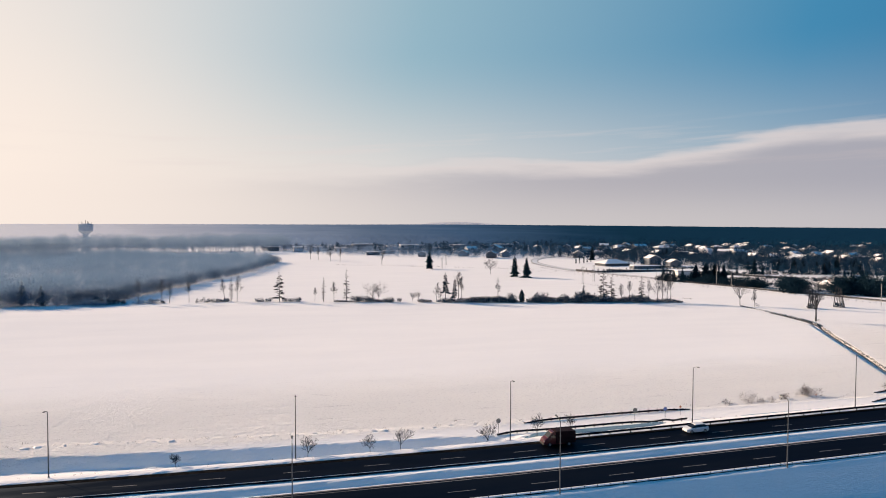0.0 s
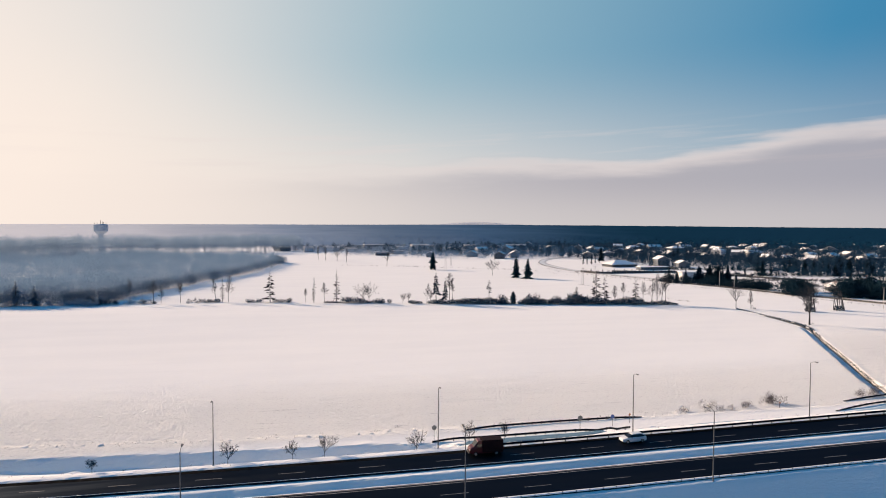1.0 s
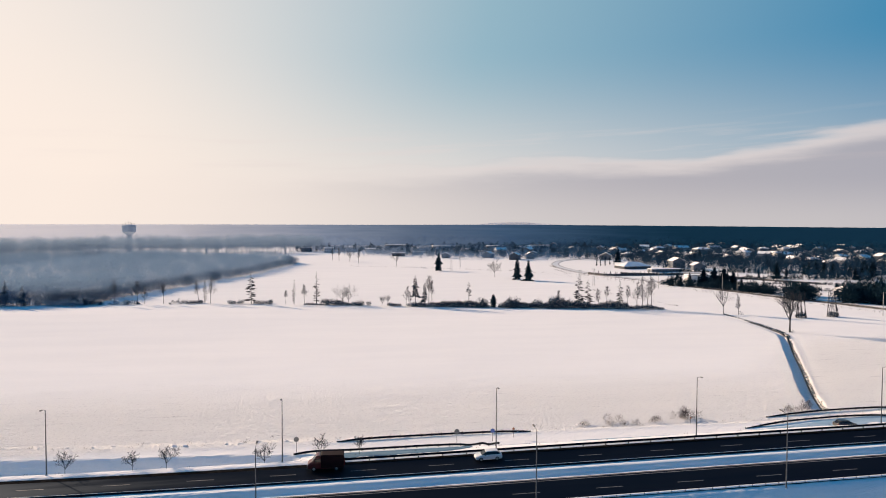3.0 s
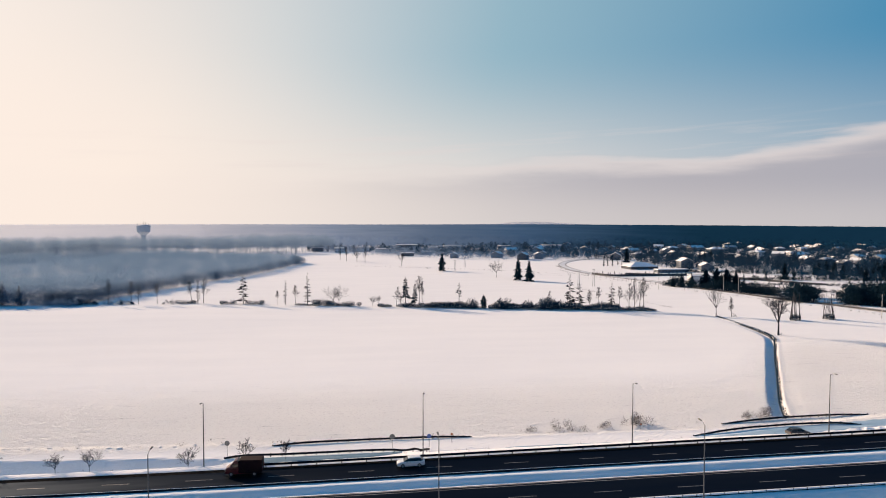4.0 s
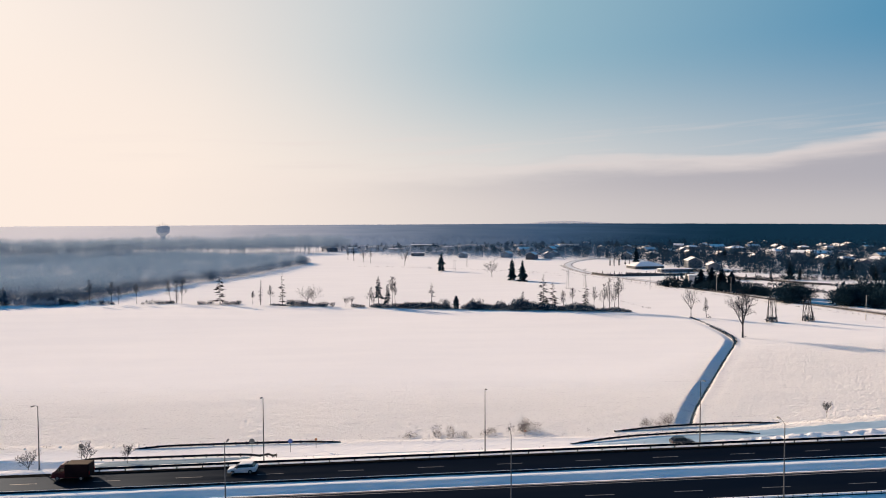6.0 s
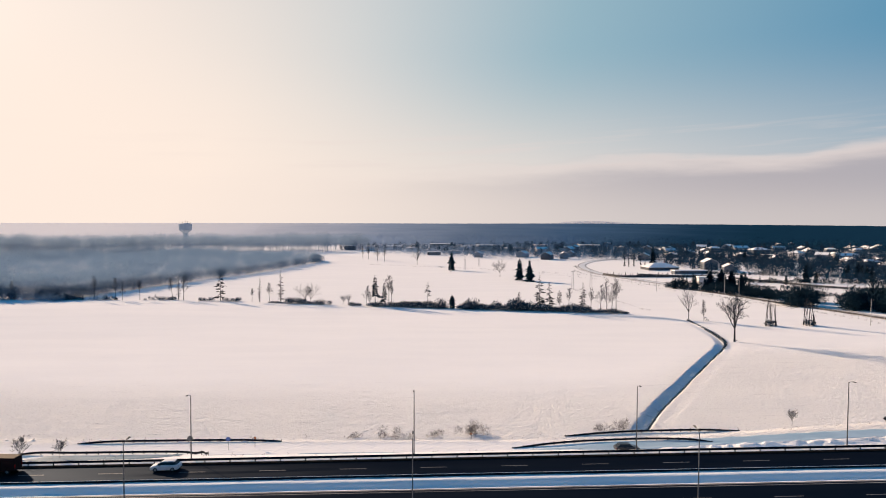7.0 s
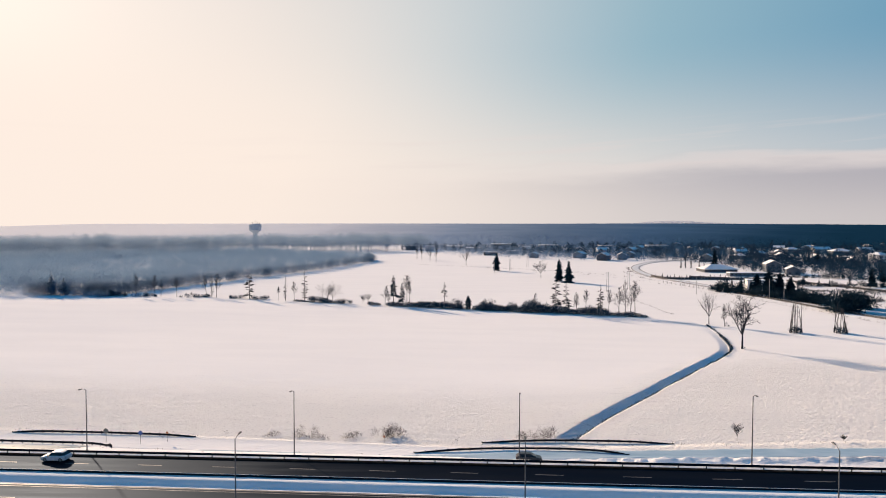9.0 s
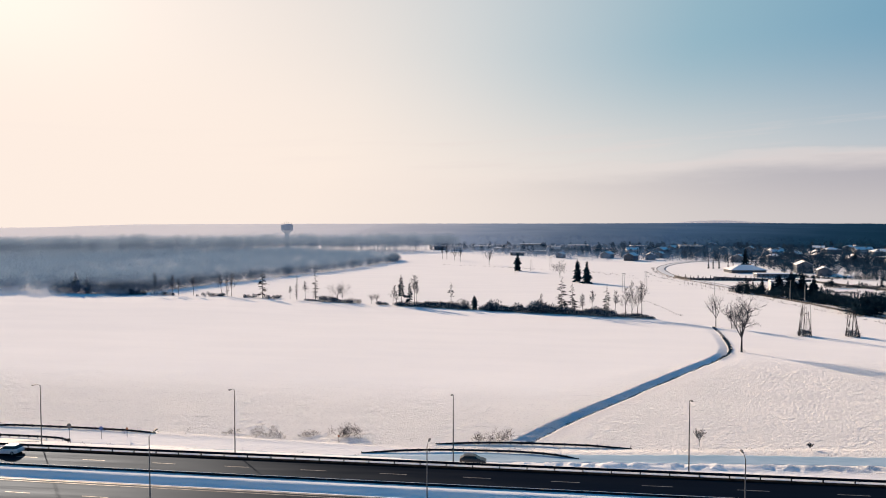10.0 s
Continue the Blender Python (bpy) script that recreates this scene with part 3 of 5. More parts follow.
first_lamp = make_lamp()
first_lamp.matrix_basis = pose(*on_road(-38.2, 106.05))
for x in (-75.0, -1.2, 35.0, 70.3, 106.1, 141.8, 175.8, 211.0, 246.0):
    copy_thing(first_lamp, pose(*on_road(x, 106.05)))
for x in (-36.9, -2.0, 34.0, 70.5, 106.6, 142.3, 177.0, 212.0):
    copy_thing(first_lamp, pose(*on_road(x, 82.65), 0, 0, 180))


# ---- trees and brush ----
RNG = np.random.default_rng(7)


def sprays(centres, radii, count, length, width, up=0.35, rng=RNG):
    """Thin twig triangles round each centre, pointing outwards and up: corners and triangles."""
    centres, radii = np.asarray(centres, float).reshape(-1, 3), np.asarray(radii, float).reshape(-1, 3)
    n = len(centres)
    d = rng.normal(size=(n, count, 3))
    d /= np.linalg.norm(d, axis=2, keepdims=True)
    r = rng.random((n, count, 1)) ** 0.45
    base = centres[:, None] + d * radii[:, None] * r
    grow = d + rng.normal(size=d.shape) * 0.45
    grow[..., 2] += up
    grow /= np.linalg.norm(grow, axis=2, keepdims=True)
    size = radii.mean(axis=1)[:, None, None]
    ln = length * size * (0.6 + 0.8 * rng.random((n, count, 1)))
    across = np.cross(grow, rng.normal(size=d.shape))
    across /= np.linalg.norm(across, axis=2, keepdims=True) + 1e-9
    wd = width * size * (0.6 + 0.8 * rng.random((n, count, 1)))
    v = np.stack([base - across * wd, base + across * wd, base + grow * ln], 2).reshape(-1, 3)
    return v, np.arange(len(v)).reshape(-1, 3)


def trunks(feet, heights, r, rng=RNG):
    """Three-sided tapered stems with a slight lean."""
    feet, heights = np.asarray(feet, float), np.asarray(heights, float)
    n = len(feet)
    lean = rng.normal(size=(n, 2)) * 0.05 * heights[:, None]
    ang = np.arange(3) * math.tau / 3
    ring = np.stack([np.cos(ang), np.sin(ang), np.zeros(3)], -1)
    rr = (r * heights)[:, None, None]
    low = feet[:, None] + ring[None] * rr
    top = low * 0 + feet[:, None] + ring[None] * rr * 0.3
    top[..., 2] += heights[:, None]
    top[..., :2] += lean[:, None]
    low[..., 2] -= 0.3
    v = np.concatenate([low, top], 1).reshape(-1, 3)
    b = np.arange(n)[:, None, None] * 6
    f = np.array([(0, 1, 4), (0, 4, 3), (1, 2, 5), (1, 5, 4), (2, 0, 3), (2, 3, 5)])[None]
    return v, (b + f).reshape(-1, 3)


def joined(*pieces):
    vs, fs, n = [], [], 0
    for v, f in pieces:
        vs.append(v), fs.append(f + n)
        n += len(v)
    return np.concatenate(vs), np.concatenate(fs)


def limbs(rng, height, spread, levels=3, upright=0.5, stem=0.02, fork=False, low=0.3):
    """A bare tree of tapered three-sided pieces: corners, triangles and how many pieces make the trunk and main limbs.
    A forking one opens from a short trunk into wide ascending limbs; the others keep a leading stem."""
    made = []
    thin = 0.016 + 0.0006 * height

    def grow(a, d, ln, r, level):
        bends = (4, 4, 3, 2, 2)[level]
        pts, ways, taper = [a], [], 0.45 if fork and level == 0 else 0.8
        for i in range(bends):
            d = d + rng.normal(size=3) * (0.035, 0.13, 0.17, 0.2, 0.2)[level]
            d[2] += (0.2, 0.12, 0.08, 0.05, 0.04)[level] * (0.5 + upright)
            d = d / np.linalg.norm(d)
            ways.append(d)
            pts.append(pts[-1] + d * ln / bends)
            made.append((level, pts[-2], pts[-1], max(r * (1 - taper * i / bends), thin), max(r * (1 - taper * (i + 1) / bends), thin * 0.7)))
        if level >= levels:
            return
        count = int(rng.integers(6, 8)) if fork and level == 0 else int(rng.integers(13, 18)) if level == 0 else int(rng.integers(7, 10)) if level == 1 else int(rng.integers(5, 7))
        turn = rng.random() * math.tau
        for k in range(count):
            if level == 0:
                t = (0.72 + 0.28 * rng.random() if k else 1.0) if fork else low + (0.98 - low) * (k + rng.random()) / count
            else:
                t = 0.22 + 0.78 * (k + rng.random()) / count
            i = min(int(t * bends), bends - 1)
            p = pts[i] + (pts[i + 1] - pts[i]) * (t * bends - i)
            w = ways[i]
            turn += 2.4 + rng.normal() * 0.3
            u = np.cross(w, (0.31, 0.83, 0.47) if abs(w[2]) < 0.9 else (1.0, 0.1, 0.0))
            u /= np.linalg.norm(u)
            out = u * math.cos(turn) + np.cross(w, u) * math.sin(turn)
            lean = spread * (0.55 + 0.6 * rng.random()) if level == 0 else 0.55 + 0.5 * rng.random()
            if fork and level == 0 and k == 0:
                lean *= 0.25
            nd = w + out * lean
            nd /= np.linalg.norm(nd)
            if level == 0:
                nl = height * (0.60 if fork else 0.34 * (1.15 - 0.85 * t)) * (0.75 + 0.4 * rng.random())
                nr = r * (0.62 if fork else 0.42 * (1.1 - 0.6 * t)) * (0.8 + 0.3 * rng.random())
            else:
                nl = ln * 0.52 * (1.15 - 0.6 * t) * (0.7 + 0.5 * rng.random())
                nr = r * 0.5 * (1.1 - 0.5 * t)
            grow(p, nd, nl, nr, level + 1)

    grow(np.zeros(3), np.array((0.0, 0.0, 1.0)), height * (0.34 if fork else 0.95), height * stem, 0)
    made.sort(key=lambda q: q[0])
    vs, fs = [], []
    ang = np.arange(3) * math.tau / 3
    for level, a, b, r0, r1 in made:
        w = (b - a) / (np.linalg.norm(b - a) + 1e-9)
        u = np.cross(w, (0.31, 0.83, 0.47))
        u /= np.linalg.norm(u) + 1e-9
        q = np.cross(w, u)
        ring = np.cos(ang)[:, None] * u + np.sin(ang)[:, None] * q
        n = 6 * len(fs)
        vs.append(np.concatenate([a + ring * r0, b + ring * r1]))
        fs.append(np.array([(0, 1, 4), (0, 4, 3), (1, 2, 5), (1, 5, 4), (2, 0, 3), (2, 3, 5)]) + n)
    v = np.concatenate(vs)
    v[:, 2] *= height / v[:, 2].max()
    return v, np.concatenate(fs), sum(1 for q in made if q[0] <= 1)


def bare_tree(x, y, h, seed, spread=0.75, levels=3, label="bare leafless tree standing in the snow", upright=0.5, stem=0.014, group="", fork=False, low=0.3):
    """A bare tree as a trunk with its limbs, and a crown of the finer pieces."""
    v, f, n = limbs(np.random.default_rng(seed), h, spread, levels, upright, stem, fork, low)
    ob = thing("bare_tree", label, "tree", pose(x, y, float(ground_z(x, y)) - 0.15, 0, 0, seed * 37 % 360), group=group)
    part("trunk", mesh_np("trunk", v[:n * 6], f[:n * 6], BARK), ob)
    part("crown", mesh_np("crown", v[n * 6:], f[n * 6:] - n * 6, DRY), ob)
    return ob


def conifer(x, y, h, seed, label, width=0.2, clear=0.12, dense=1.0, sparse=False, mat=None, name="spruce_tree", snow=False, group=""):
    """Whorls of drooping boughs round a straight stem; a sparse one shows its stem between them."""
    rng = np.random.default_rng(seed)
    ob = thing(name, label, "tree", pose(x, y, float(ground_z(x, y)) - 0.1), group=group)
    part("trunk", Shape().tube((0, 0, -0.2), (0, 0, h * 0.97), h * 0.013 + 0.03, 0.02, 5).mesh("trunk", BARK), ob)
    vs, fs = [], []
    whorls = int((15 if sparse else 20) * (h / 14) ** 0.5) + 3
    for w in range(whorls):
        t = clear + (1 - clear) * (w / whorls) ** 0.9
        reach = h * width * (1 - t) ** (0.62 if not sparse else 0.7) * (0.6 + 0.7 * rng.random()) + 0.12
        if clear < t < clear + 0.1:
            reach *= 0.75
        for k in range(int((5 if sparse else 9) * dense)):
            if sparse and rng.random() < 0.2:
                continue
            a = rng.random() * math.tau
            ln = reach * (0.65 + 0.5 * rng.random())
            o = np.array((math.cos(a), math.sin(a), 0.0))
            s = np.array((-o[1], o[0], 0.0))
            z = t * h + rng.normal() * h * 0.012
            droop = 0.30 if not sparse else 0.12
            tip = o * ln + np.array((0, 0, z - ln * droop))
            root = np.array((0, 0, z))
            wd = ln * (0.26 if not sparse else 0.19)
            n = len(vs)
            mid = root * 0.45 + tip * 0.55 + np.array((0, 0, ln * 0.06))
            vs += [root, mid + s * wd, mid - s * wd, tip, mid - np.array((0, 0, ln * (0.30 if not sparse else 0.2)))]
            fs += [(n, n + 1, n + 3), (n, n + 3, n + 2), (n, n + 4, n + 3)]
            for _ in range(5 if not sparse else 6):       # ragged side sprigs
                u = 0.25 + 0.75 * rng.random()
                p = root + (tip - root) * u
                sd = s * (1 if rng.random() < 0.5 else -1)
                q = p + sd * wd * (0.8 + 0.9 * rng.random()) + o * ln * 0.12 - np.array((0, 0, ln * 0.12 * rng.random()))
                n = len(vs)
                vs += [p - o * ln * 0.06, p + o * ln * 0.06, q]
                fs.append((n, n + 1, n + 2))
    part("crown", mesh_np("crown", np.array(vs), np.array(fs), mat or NEEDLES), ob)
    return ob


def shrub(x, y, w, h, seed, label="dark leafless shrub in the snow", mat=None, count=420, snow=0.0, name="shrub", deep=0.8, twig=0.42, thick=0.05):
    rng = np.random.default_rng(seed)
    k = max(3, int(w * 1.3))
    c = np.stack([rng.uniform(-w / 2, w / 2, k) * 0.8, rng.uniform(-w / 3, w / 3, k) * deep, np.zeros(k)], -1)
    hh = h * (0.45 + 0.8 * rng.random(k))
    c[:, 2] = hh * 0.38
    rad = np.stack([np.full(k, max(w / k * 0.9, h * 0.42)), np.full(k, h * 0.5), hh * 0.52], -1)
    v, f = sprays(c, rad, count // k, twig, thick, 0.7, rng)
    v[:, 2] = np.maximum(v[:, 2], -0.1)
    ob = thing(name, label, "shrub", pose(x, y, float(ground_z(x, y))))
    tagged(part("twig_mass", mesh_np("twig_mass", v, f, mat or BRUSH), ob), kind="stuff")
    if snow:
        v, f = sprays(c + (0, 0, h * 0.15), rad * (0.9, 0.9, 0.8), int(count * snow / k), 0.22, 0.12, 0.0, rng)
        tagged(part("caught_snow", mesh_np("caught_snow", v, f, BANK_SNOW), ob, "clumps of snow caught in the branches"), kind="stuff")
    return ob


# the lone tree by the ditch, and those near it
bare_tree(216.8, 233.6, 18.8, 5, 0.72, 4, "large bare spreading tree beside the field ditch", upright=0.55, stem=0.024, fork=True)
bare_tree(221.3, 287.5, 13.2, 11, 0.6, 3, "slim bare tree leaning beside the field track", upright=0.8, fork=True, stem=0.017)
bare_tree(226.0, 282.5, 9.5, 12, 0.6, 3, "small bare tree with brush round its foot", upright=0.9, low=0.15)
shrub(226.0, 282.0, 3.0, 1.8, 13, count=160)
shrub(216.8, 232.4, 2.4, 1.1, 14, count=120)

# two clusters of leaning stems
def stem_cluster(x, y, h, seed):
    rng = np.random.default_rng(seed)
    ob = thing("stem_cluster", "bare stems leaning together over dense brush", "tree", pose(x, y, float(ground_z(x, y)) - 0.1), group="leaning stem clusters")
    for k in range(11):
        a = k * math.tau / 11 + rng.random() * 0.4
        r = 2.0 + 0.9 * rng.random()
        top = h * (0.72 + 0.3 * rng.random())
        s = Shape()
        foot, tip = Vector((math.cos(a) * r, math.sin(a) * r * 0.8, 0)), Vector((math.cos(a) * 1.0 + rng.normal() * 0.55, math.sin(a) * 0.9, top))
        s.tube(foot, tip, 0.14, 0.05, 4)
        for j in range(7):
            t = 0.25 + 0.7 * rng.random()
            p = foot.lerp(tip, t)
            b = rng.random() * math.tau
            s.tube(p, p + Vector((math.cos(b) * 0.8, math.sin(b) * 0.8, 0.7)), 0.05, 0.02, 3, False)
        part("stem", s.mesh("stem", BARK), ob)
    v, f = sprays([(0, 0, 0.95)], [(2.4, 2.0, 1.25)], 360, 0.5, 0.05, 0.8, rng)
    part("brush", mesh_np("brush", v, f, BRUSH), ob)


stem_cluster(248.6, 270.0, 12.6, 21)
stem_cluster(265.4, 271.0, 12.6, 22)

# ---- the hedgerow across the field ----
def hedge_y(x):
    return 354.3 - 0.24 * x if x > -30 else 361.5 + (x + 30) * 0.02


LARCH = "tall sparse conifer with an open crown in the hedgerow"
for x, dy, h, w, s in ((-5.2, 0, 17.0, 0.17, 31), (17.3, 0, 13.8, 0.11, 32), (29.0, 0, 18.0, 0.11, 33), (-29.9, 0, 14.2, 0.10, 34), (160.2, 0, 18.0, 0.16, 35), (164.9, 1.0, 14.6, 0.18, 36), (180.1, 0.5, 14.6, 0.15, 37)):
    conifer(x, hedge_y(x) + dy, h, s, LARCH, width=w * 1.35, clear=0.14, dense=1.15, sparse=True, name="sparse_conifer", mat=LARCH_TWIGS)
conifer(106.4, hedge_y(106.4), 13.4, 38, "half-dead pine with a few flat boughs in the hedgerow", width=0.2, clear=0.45, sparse=True, dense=0.8, name="sparse_conifer", mat=NEEDLES)
conifer(79.6, hedge_y(79.6), 16.0, 41, "dark ragged pine in the hedgerow", width=0.22, clear=0.36, dense=0.6, name="pine_tree")
conifer(84.3, hedge_y(84.3), 12.9, 42, "dark ragged pine in the hedgerow", width=0.2, clear=0.22, dense=0.6, name="pine_tree")
conifer(118.4, hedge_y(118.4) - 0.5, 7.2, 43, "small dense dark spruce at the foot of the hedgerow", width=0.32, clear=0.02, dense=1.7, mat=TEAL_NEEDLES)
BAREH = "slim bare tree in the hedgerow"
for x, dy, h, sp, s in ((-75, 0, 13.6, 0.45, 51), (-63.7, 0, 12.6, 0.5, 52), (-60, 0, 10, 0.5, 53), (-50.7, 0, 11.4, 0.55, 54), (-33, 0, 12.6, 0.4, 55), (-26.8, 0, 14.2, 0.4, 56), (12.9, 0, 7.6, 0.4, 57), (22.7, 0, 10.8, 0.35, 58), (42.5, 0.5, 10.6, 0.85, 59), (45.5, 0, 11.6, 0.85, 60), (62.7, 0, 5.4, 0.7, 61),
                        (65.5, 0, 6.0, 0.7, 76), (74.9, 0, 10.6, 0.4, 62), (77, 0.3, 8.0, 0.4, 63), (86.5, 1, 16.2, 0.45, 64), (88.0, 0.5, 13.0, 0.4, 77), (150.5, 0.5, 9.2, 0.45, 65), (169.6, 0, 10.2, 0.45, 66), (173.7, 0, 11.6, 0.45, 67), (183.5, 0, 12.0, 0.45, 68), (188.0, 0, 13.8, 0.45, 69), (190.7, 0.5, 16.6, 0.45, 70), (193.0, 0.3, 14.5, 0.4, 72), (194.9, 0, 16.8, 0.45, 71)):
    bare_tree(x, hedge_y(x) + dy, h, s, 0.75 if sp > 0.6 else 0.68, 3, BAREH, upright=0.4, stem=0.013, fork=sp > 0.6, low=0.2 + 0.3 * (s * 7 % 10) / 10)
HEDGE_BRUSH = [(-101, 24, 3.6), (-73, 9, 2.4), (-42, 13, 2.0), (-13.5, 9, 2.2), (1.5, 11, 2.4), (34.5, 6, 3.4), (53, 6, 3.0), (113.4, 4.5, 4.6), (128, 5, 5.0)]
# Shrubs left of x = -60 take the haze-tinted twig colour.
for k, (x, w, h) in enumerate(HEDGE_BRUSH):
    shrub(x, hedge_y(x) - 0.3, w * 1.25, h, 100 + k, "dense dark shrubs at the foot of the hedgerow", count=int(260 + 170 * w), snow=0.05, mat=HAZE_TWIGS if x < -60 else None)


def brush_run(label, x0, x1, heights, seed, gap=0.55, deep=1.6, off=-0.8, gaps=-2.0):
    """A continuous run of low brush along the hedgerow, with snow caught in it."""
    r = np.random.default_rng(seed)
    n = int((x1 - x0) / gap)
    px = x0 + (x1 - x0) * (np.arange(n) + r.random(n)) / n
    hh = np.interp(px, *zip(*heights)) * (0.75 + 0.6 * r.random(n) + 0.45 * value_noise(px / 4.5, px * 0, seed + 1))
    keep = value_noise(px / 7.0, px * 0, seed) > gaps
    px, hh = px[keep], hh[keep]
    n = len(px)
    py = np.array([hedge_y(q) for q in px]) + off + r.normal(size=n) * deep * 0.5
    c = np.stack([px, py, ground_z(px, py) + hh * 0.42], -1)
    rad = np.stack([0.5 + hh * 0.5, 0.5 + hh * 0.4, hh * 0.5], -1)
    v, f = sprays(c, rad, 170, 0.42, 0.055, 0.35, r)
    v[:, 2] = np.maximum(v[:, 2], ground_z(v[:, 0], v[:, 1]) - 0.1)
    ob = thing("hedge_brush", label, "hedge")
    tagged(part("twig_mass", mesh_np("twig_mass", v, f, BRUSH), ob), kind="stuff")
    v, f = sprays(c + (0, 0, 0.25), rad * (0.95, 0.95, 0.95), 14, 0.28, 0.13, -0.2, r)
    tagged(part("caught_snow", mesh_np("caught_snow", v, f, BANK_SNOW), ob, "clumps of snow caught in the branches"), kind="stuff")


brush_run("continuous thick snow-dusted brush in the hedgerow", 121, 200, [(121, 1.6), (127, 4.2), (131, 3.0), (136, 3.0), (148, 3.6), (160, 3.3), (175, 2.8), (190, 2.3), (200, 1.2)], 141)
brush_run("low dark brush between the hedgerow pines", 76, 117, [(76, 1.0), (82, 2.4), (94, 2.6), (106, 2.4), (117, 1.2)], 142, gaps=-0.5)
brush_run("thin low brush under the bare hedgerow trees", -36, 72, [(-36, 1.0), (-28, 1.6), (-20, 0.7), (0, 1.6), (10, 0.6), (30, 0.8), (36, 2.6), (56, 1.6), (72, 0.8)], 143, 0.6, 1.2, gaps=0.0)

# ---- single trees in the far meadow ----
for x, y, h, s in ((173.0, 488, 16.5, 81), (179.0, 478, 15.8, 82), (125.2, 582, 16.8, 83)):
    conifer(x, y, h, s, "dense dark spruce standing alone in the meadow", width=0.27, clear=0.10, dense=1.7, mat=TEAL_NEEDLES)
bare_tree(160.9, 512, 14.5, 84, 0.9, 4, "bare round-crowned tree in the far meadow", upright=0.3, fork=True)
for x, y, h, s in ((35, 755, 16.5, 85), (47, 735, 16, 86), (56, 715, 16, 87), (93, 658, 16.8, 88), (27, 770, 15, 89)):
    bare_tree(x, y, h, s, 0.6, 3, "bare tree at the far side of the meadow", upright=0.6, stem=0.018, fork=s % 2 == 0)

# ---- saplings and brush by the road ----
for k, (x, y, h) in enumerate(((0.8, 107.9, 4.2), (11.1, 108.2, 3.8), (16.3, 108.4, 4.2), (31.8, 108.8, 4.2), (-20, 108.0, 2.4), (41.0, 108.8, 4.4), (47.5, 109, 3.4))):
    bare_tree(*on_road(x, y)[:2], h, 160 + k, 0.8, 3, "young bare roadside tree on the snowy verge", upright=0.5, stem=0.016, group="young roadside trees", fork=True)
bare_tree(183.5, 134.6, 3.7, 171, 0.55, 3, "bare upright bush in the field near the road", upright=0.8, stem=0.012, fork=True)
bare_tree(202, 133, 1.6, 172, 0.55, 3, "bare upright bush in the field near the road", upright=0.8, stem=0.012, fork=True)
for k, (x, y, w, h) in enumerate(((101.5, 127.4, 9, 1.8), (109, 128, 6, 1.2), (118.2, 129.4, 6, 2.2), (115.5, 129, 4, 1.6), (146.5, 131.8, 6, 2.2), (143, 131.6, 4, 1.4), (93, 127, 5, 0.8))):
    shrub(x, y, w, h, 180 + k, "dry brown weeds along the edge of the field", mat=REED, count=int(160 + 80 * w), name="weeds", twig=0.7, thick=0.022)


def snow_clod(x, y, w, h, seed):
    """A lump of ploughed-up snow with uneven facets."""
    r = random.Random(seed)
    s = Shape()
    rings = [(1.0, -0.1), (0.92, 0.35), (0.62, 0.8)]
    pts = []
    for q, z in rings:
        pts += [(math.cos(k * math.tau / 7) * w / 2 * q * r.uniform(0.75, 1.2), math.sin(k * math.tau / 7) * w * 0.36 * q * r.uniform(0.75, 1.2), h * z * r.uniform(0.8, 1.2)) for k in range(7)]
    pts.append((r.uniform(-0.1, 0.1), r.uniform(-0.1, 0.1), h))
    faces = [(7 * i + k, 7 * i + (k + 1) % 7, 7 * i + 7 + (k + 1) % 7, 7 * i + 7 + k) for i in range(2) for k in range(7)]
    faces += [(14 + k, 14 + (k + 1) % 7, 21) for k in range(7)]
    thing("snow_clod", "lump of ploughed-up snow at the edge of the field", "snow lump", pose(x, y, float(ground_z(x, y)), 0, 0, r.uniform(-20, 20)), group="snow lumps along the field edge", data=s.add(pts, faces).mesh("snow_clod", BANK_SNOW))


r = random.Random(31)
for k in range(34):
    x = -62 + 4.4 * k + r.uniform(-1.6, 1.6)
    big = r.random() < 0.35
    snow_clod(x, 123.4 + float(bend(x)) * 0.85 + r.uniform(-0.7, 0.9), r.uniform(0.8, 1.6) if big else r.uniform(0.3, 0.7), r.uniform(0.18, 0.32) if big else r.uniform(0.12, 0.28), 900 + k)

for k, (x, w, h) in enumerate(((-97.5, 3.6, 2.6), (-94.0, 4.6, 3.8), (-89.5, 4.6, 3.6), (-85.0, 4.0, 3.0), (-81.5, 3.0, 2.0), (-67.5, 3.4, 2.4), (-64.0, 3.0, 2.0))):
    shrub(x, hedge_y(x) - 0.4, w * 1.25, h, 230 + k, "dense dark brush between field and thicket", count=int(260 + 170 * w), snow=0.05)

# ---- woods ----
def inside(px, py, poly):
    hit = np.zeros(px.shape, bool)
    for (ax, ay), (bx, by) in zip(poly, poly[1:] + poly[:1]):
        cross = ((ay > py) != (by > py)) & (px < (bx - ax) * (py - ay) / (by - ay + 1e-12) + ax)
        hit ^= cross
    return hit


def scatter(poly, count, rng):
    xs, ys = [p[0] for p in poly], [p[1] for p in poly]
    px, py = rng.uniform(min(xs), max(xs), count * 4), rng.uniform(min(ys), max(ys), count * 4)
    ok = inside(px, py, poly)
    return px[ok][:count], py[ok][:count]


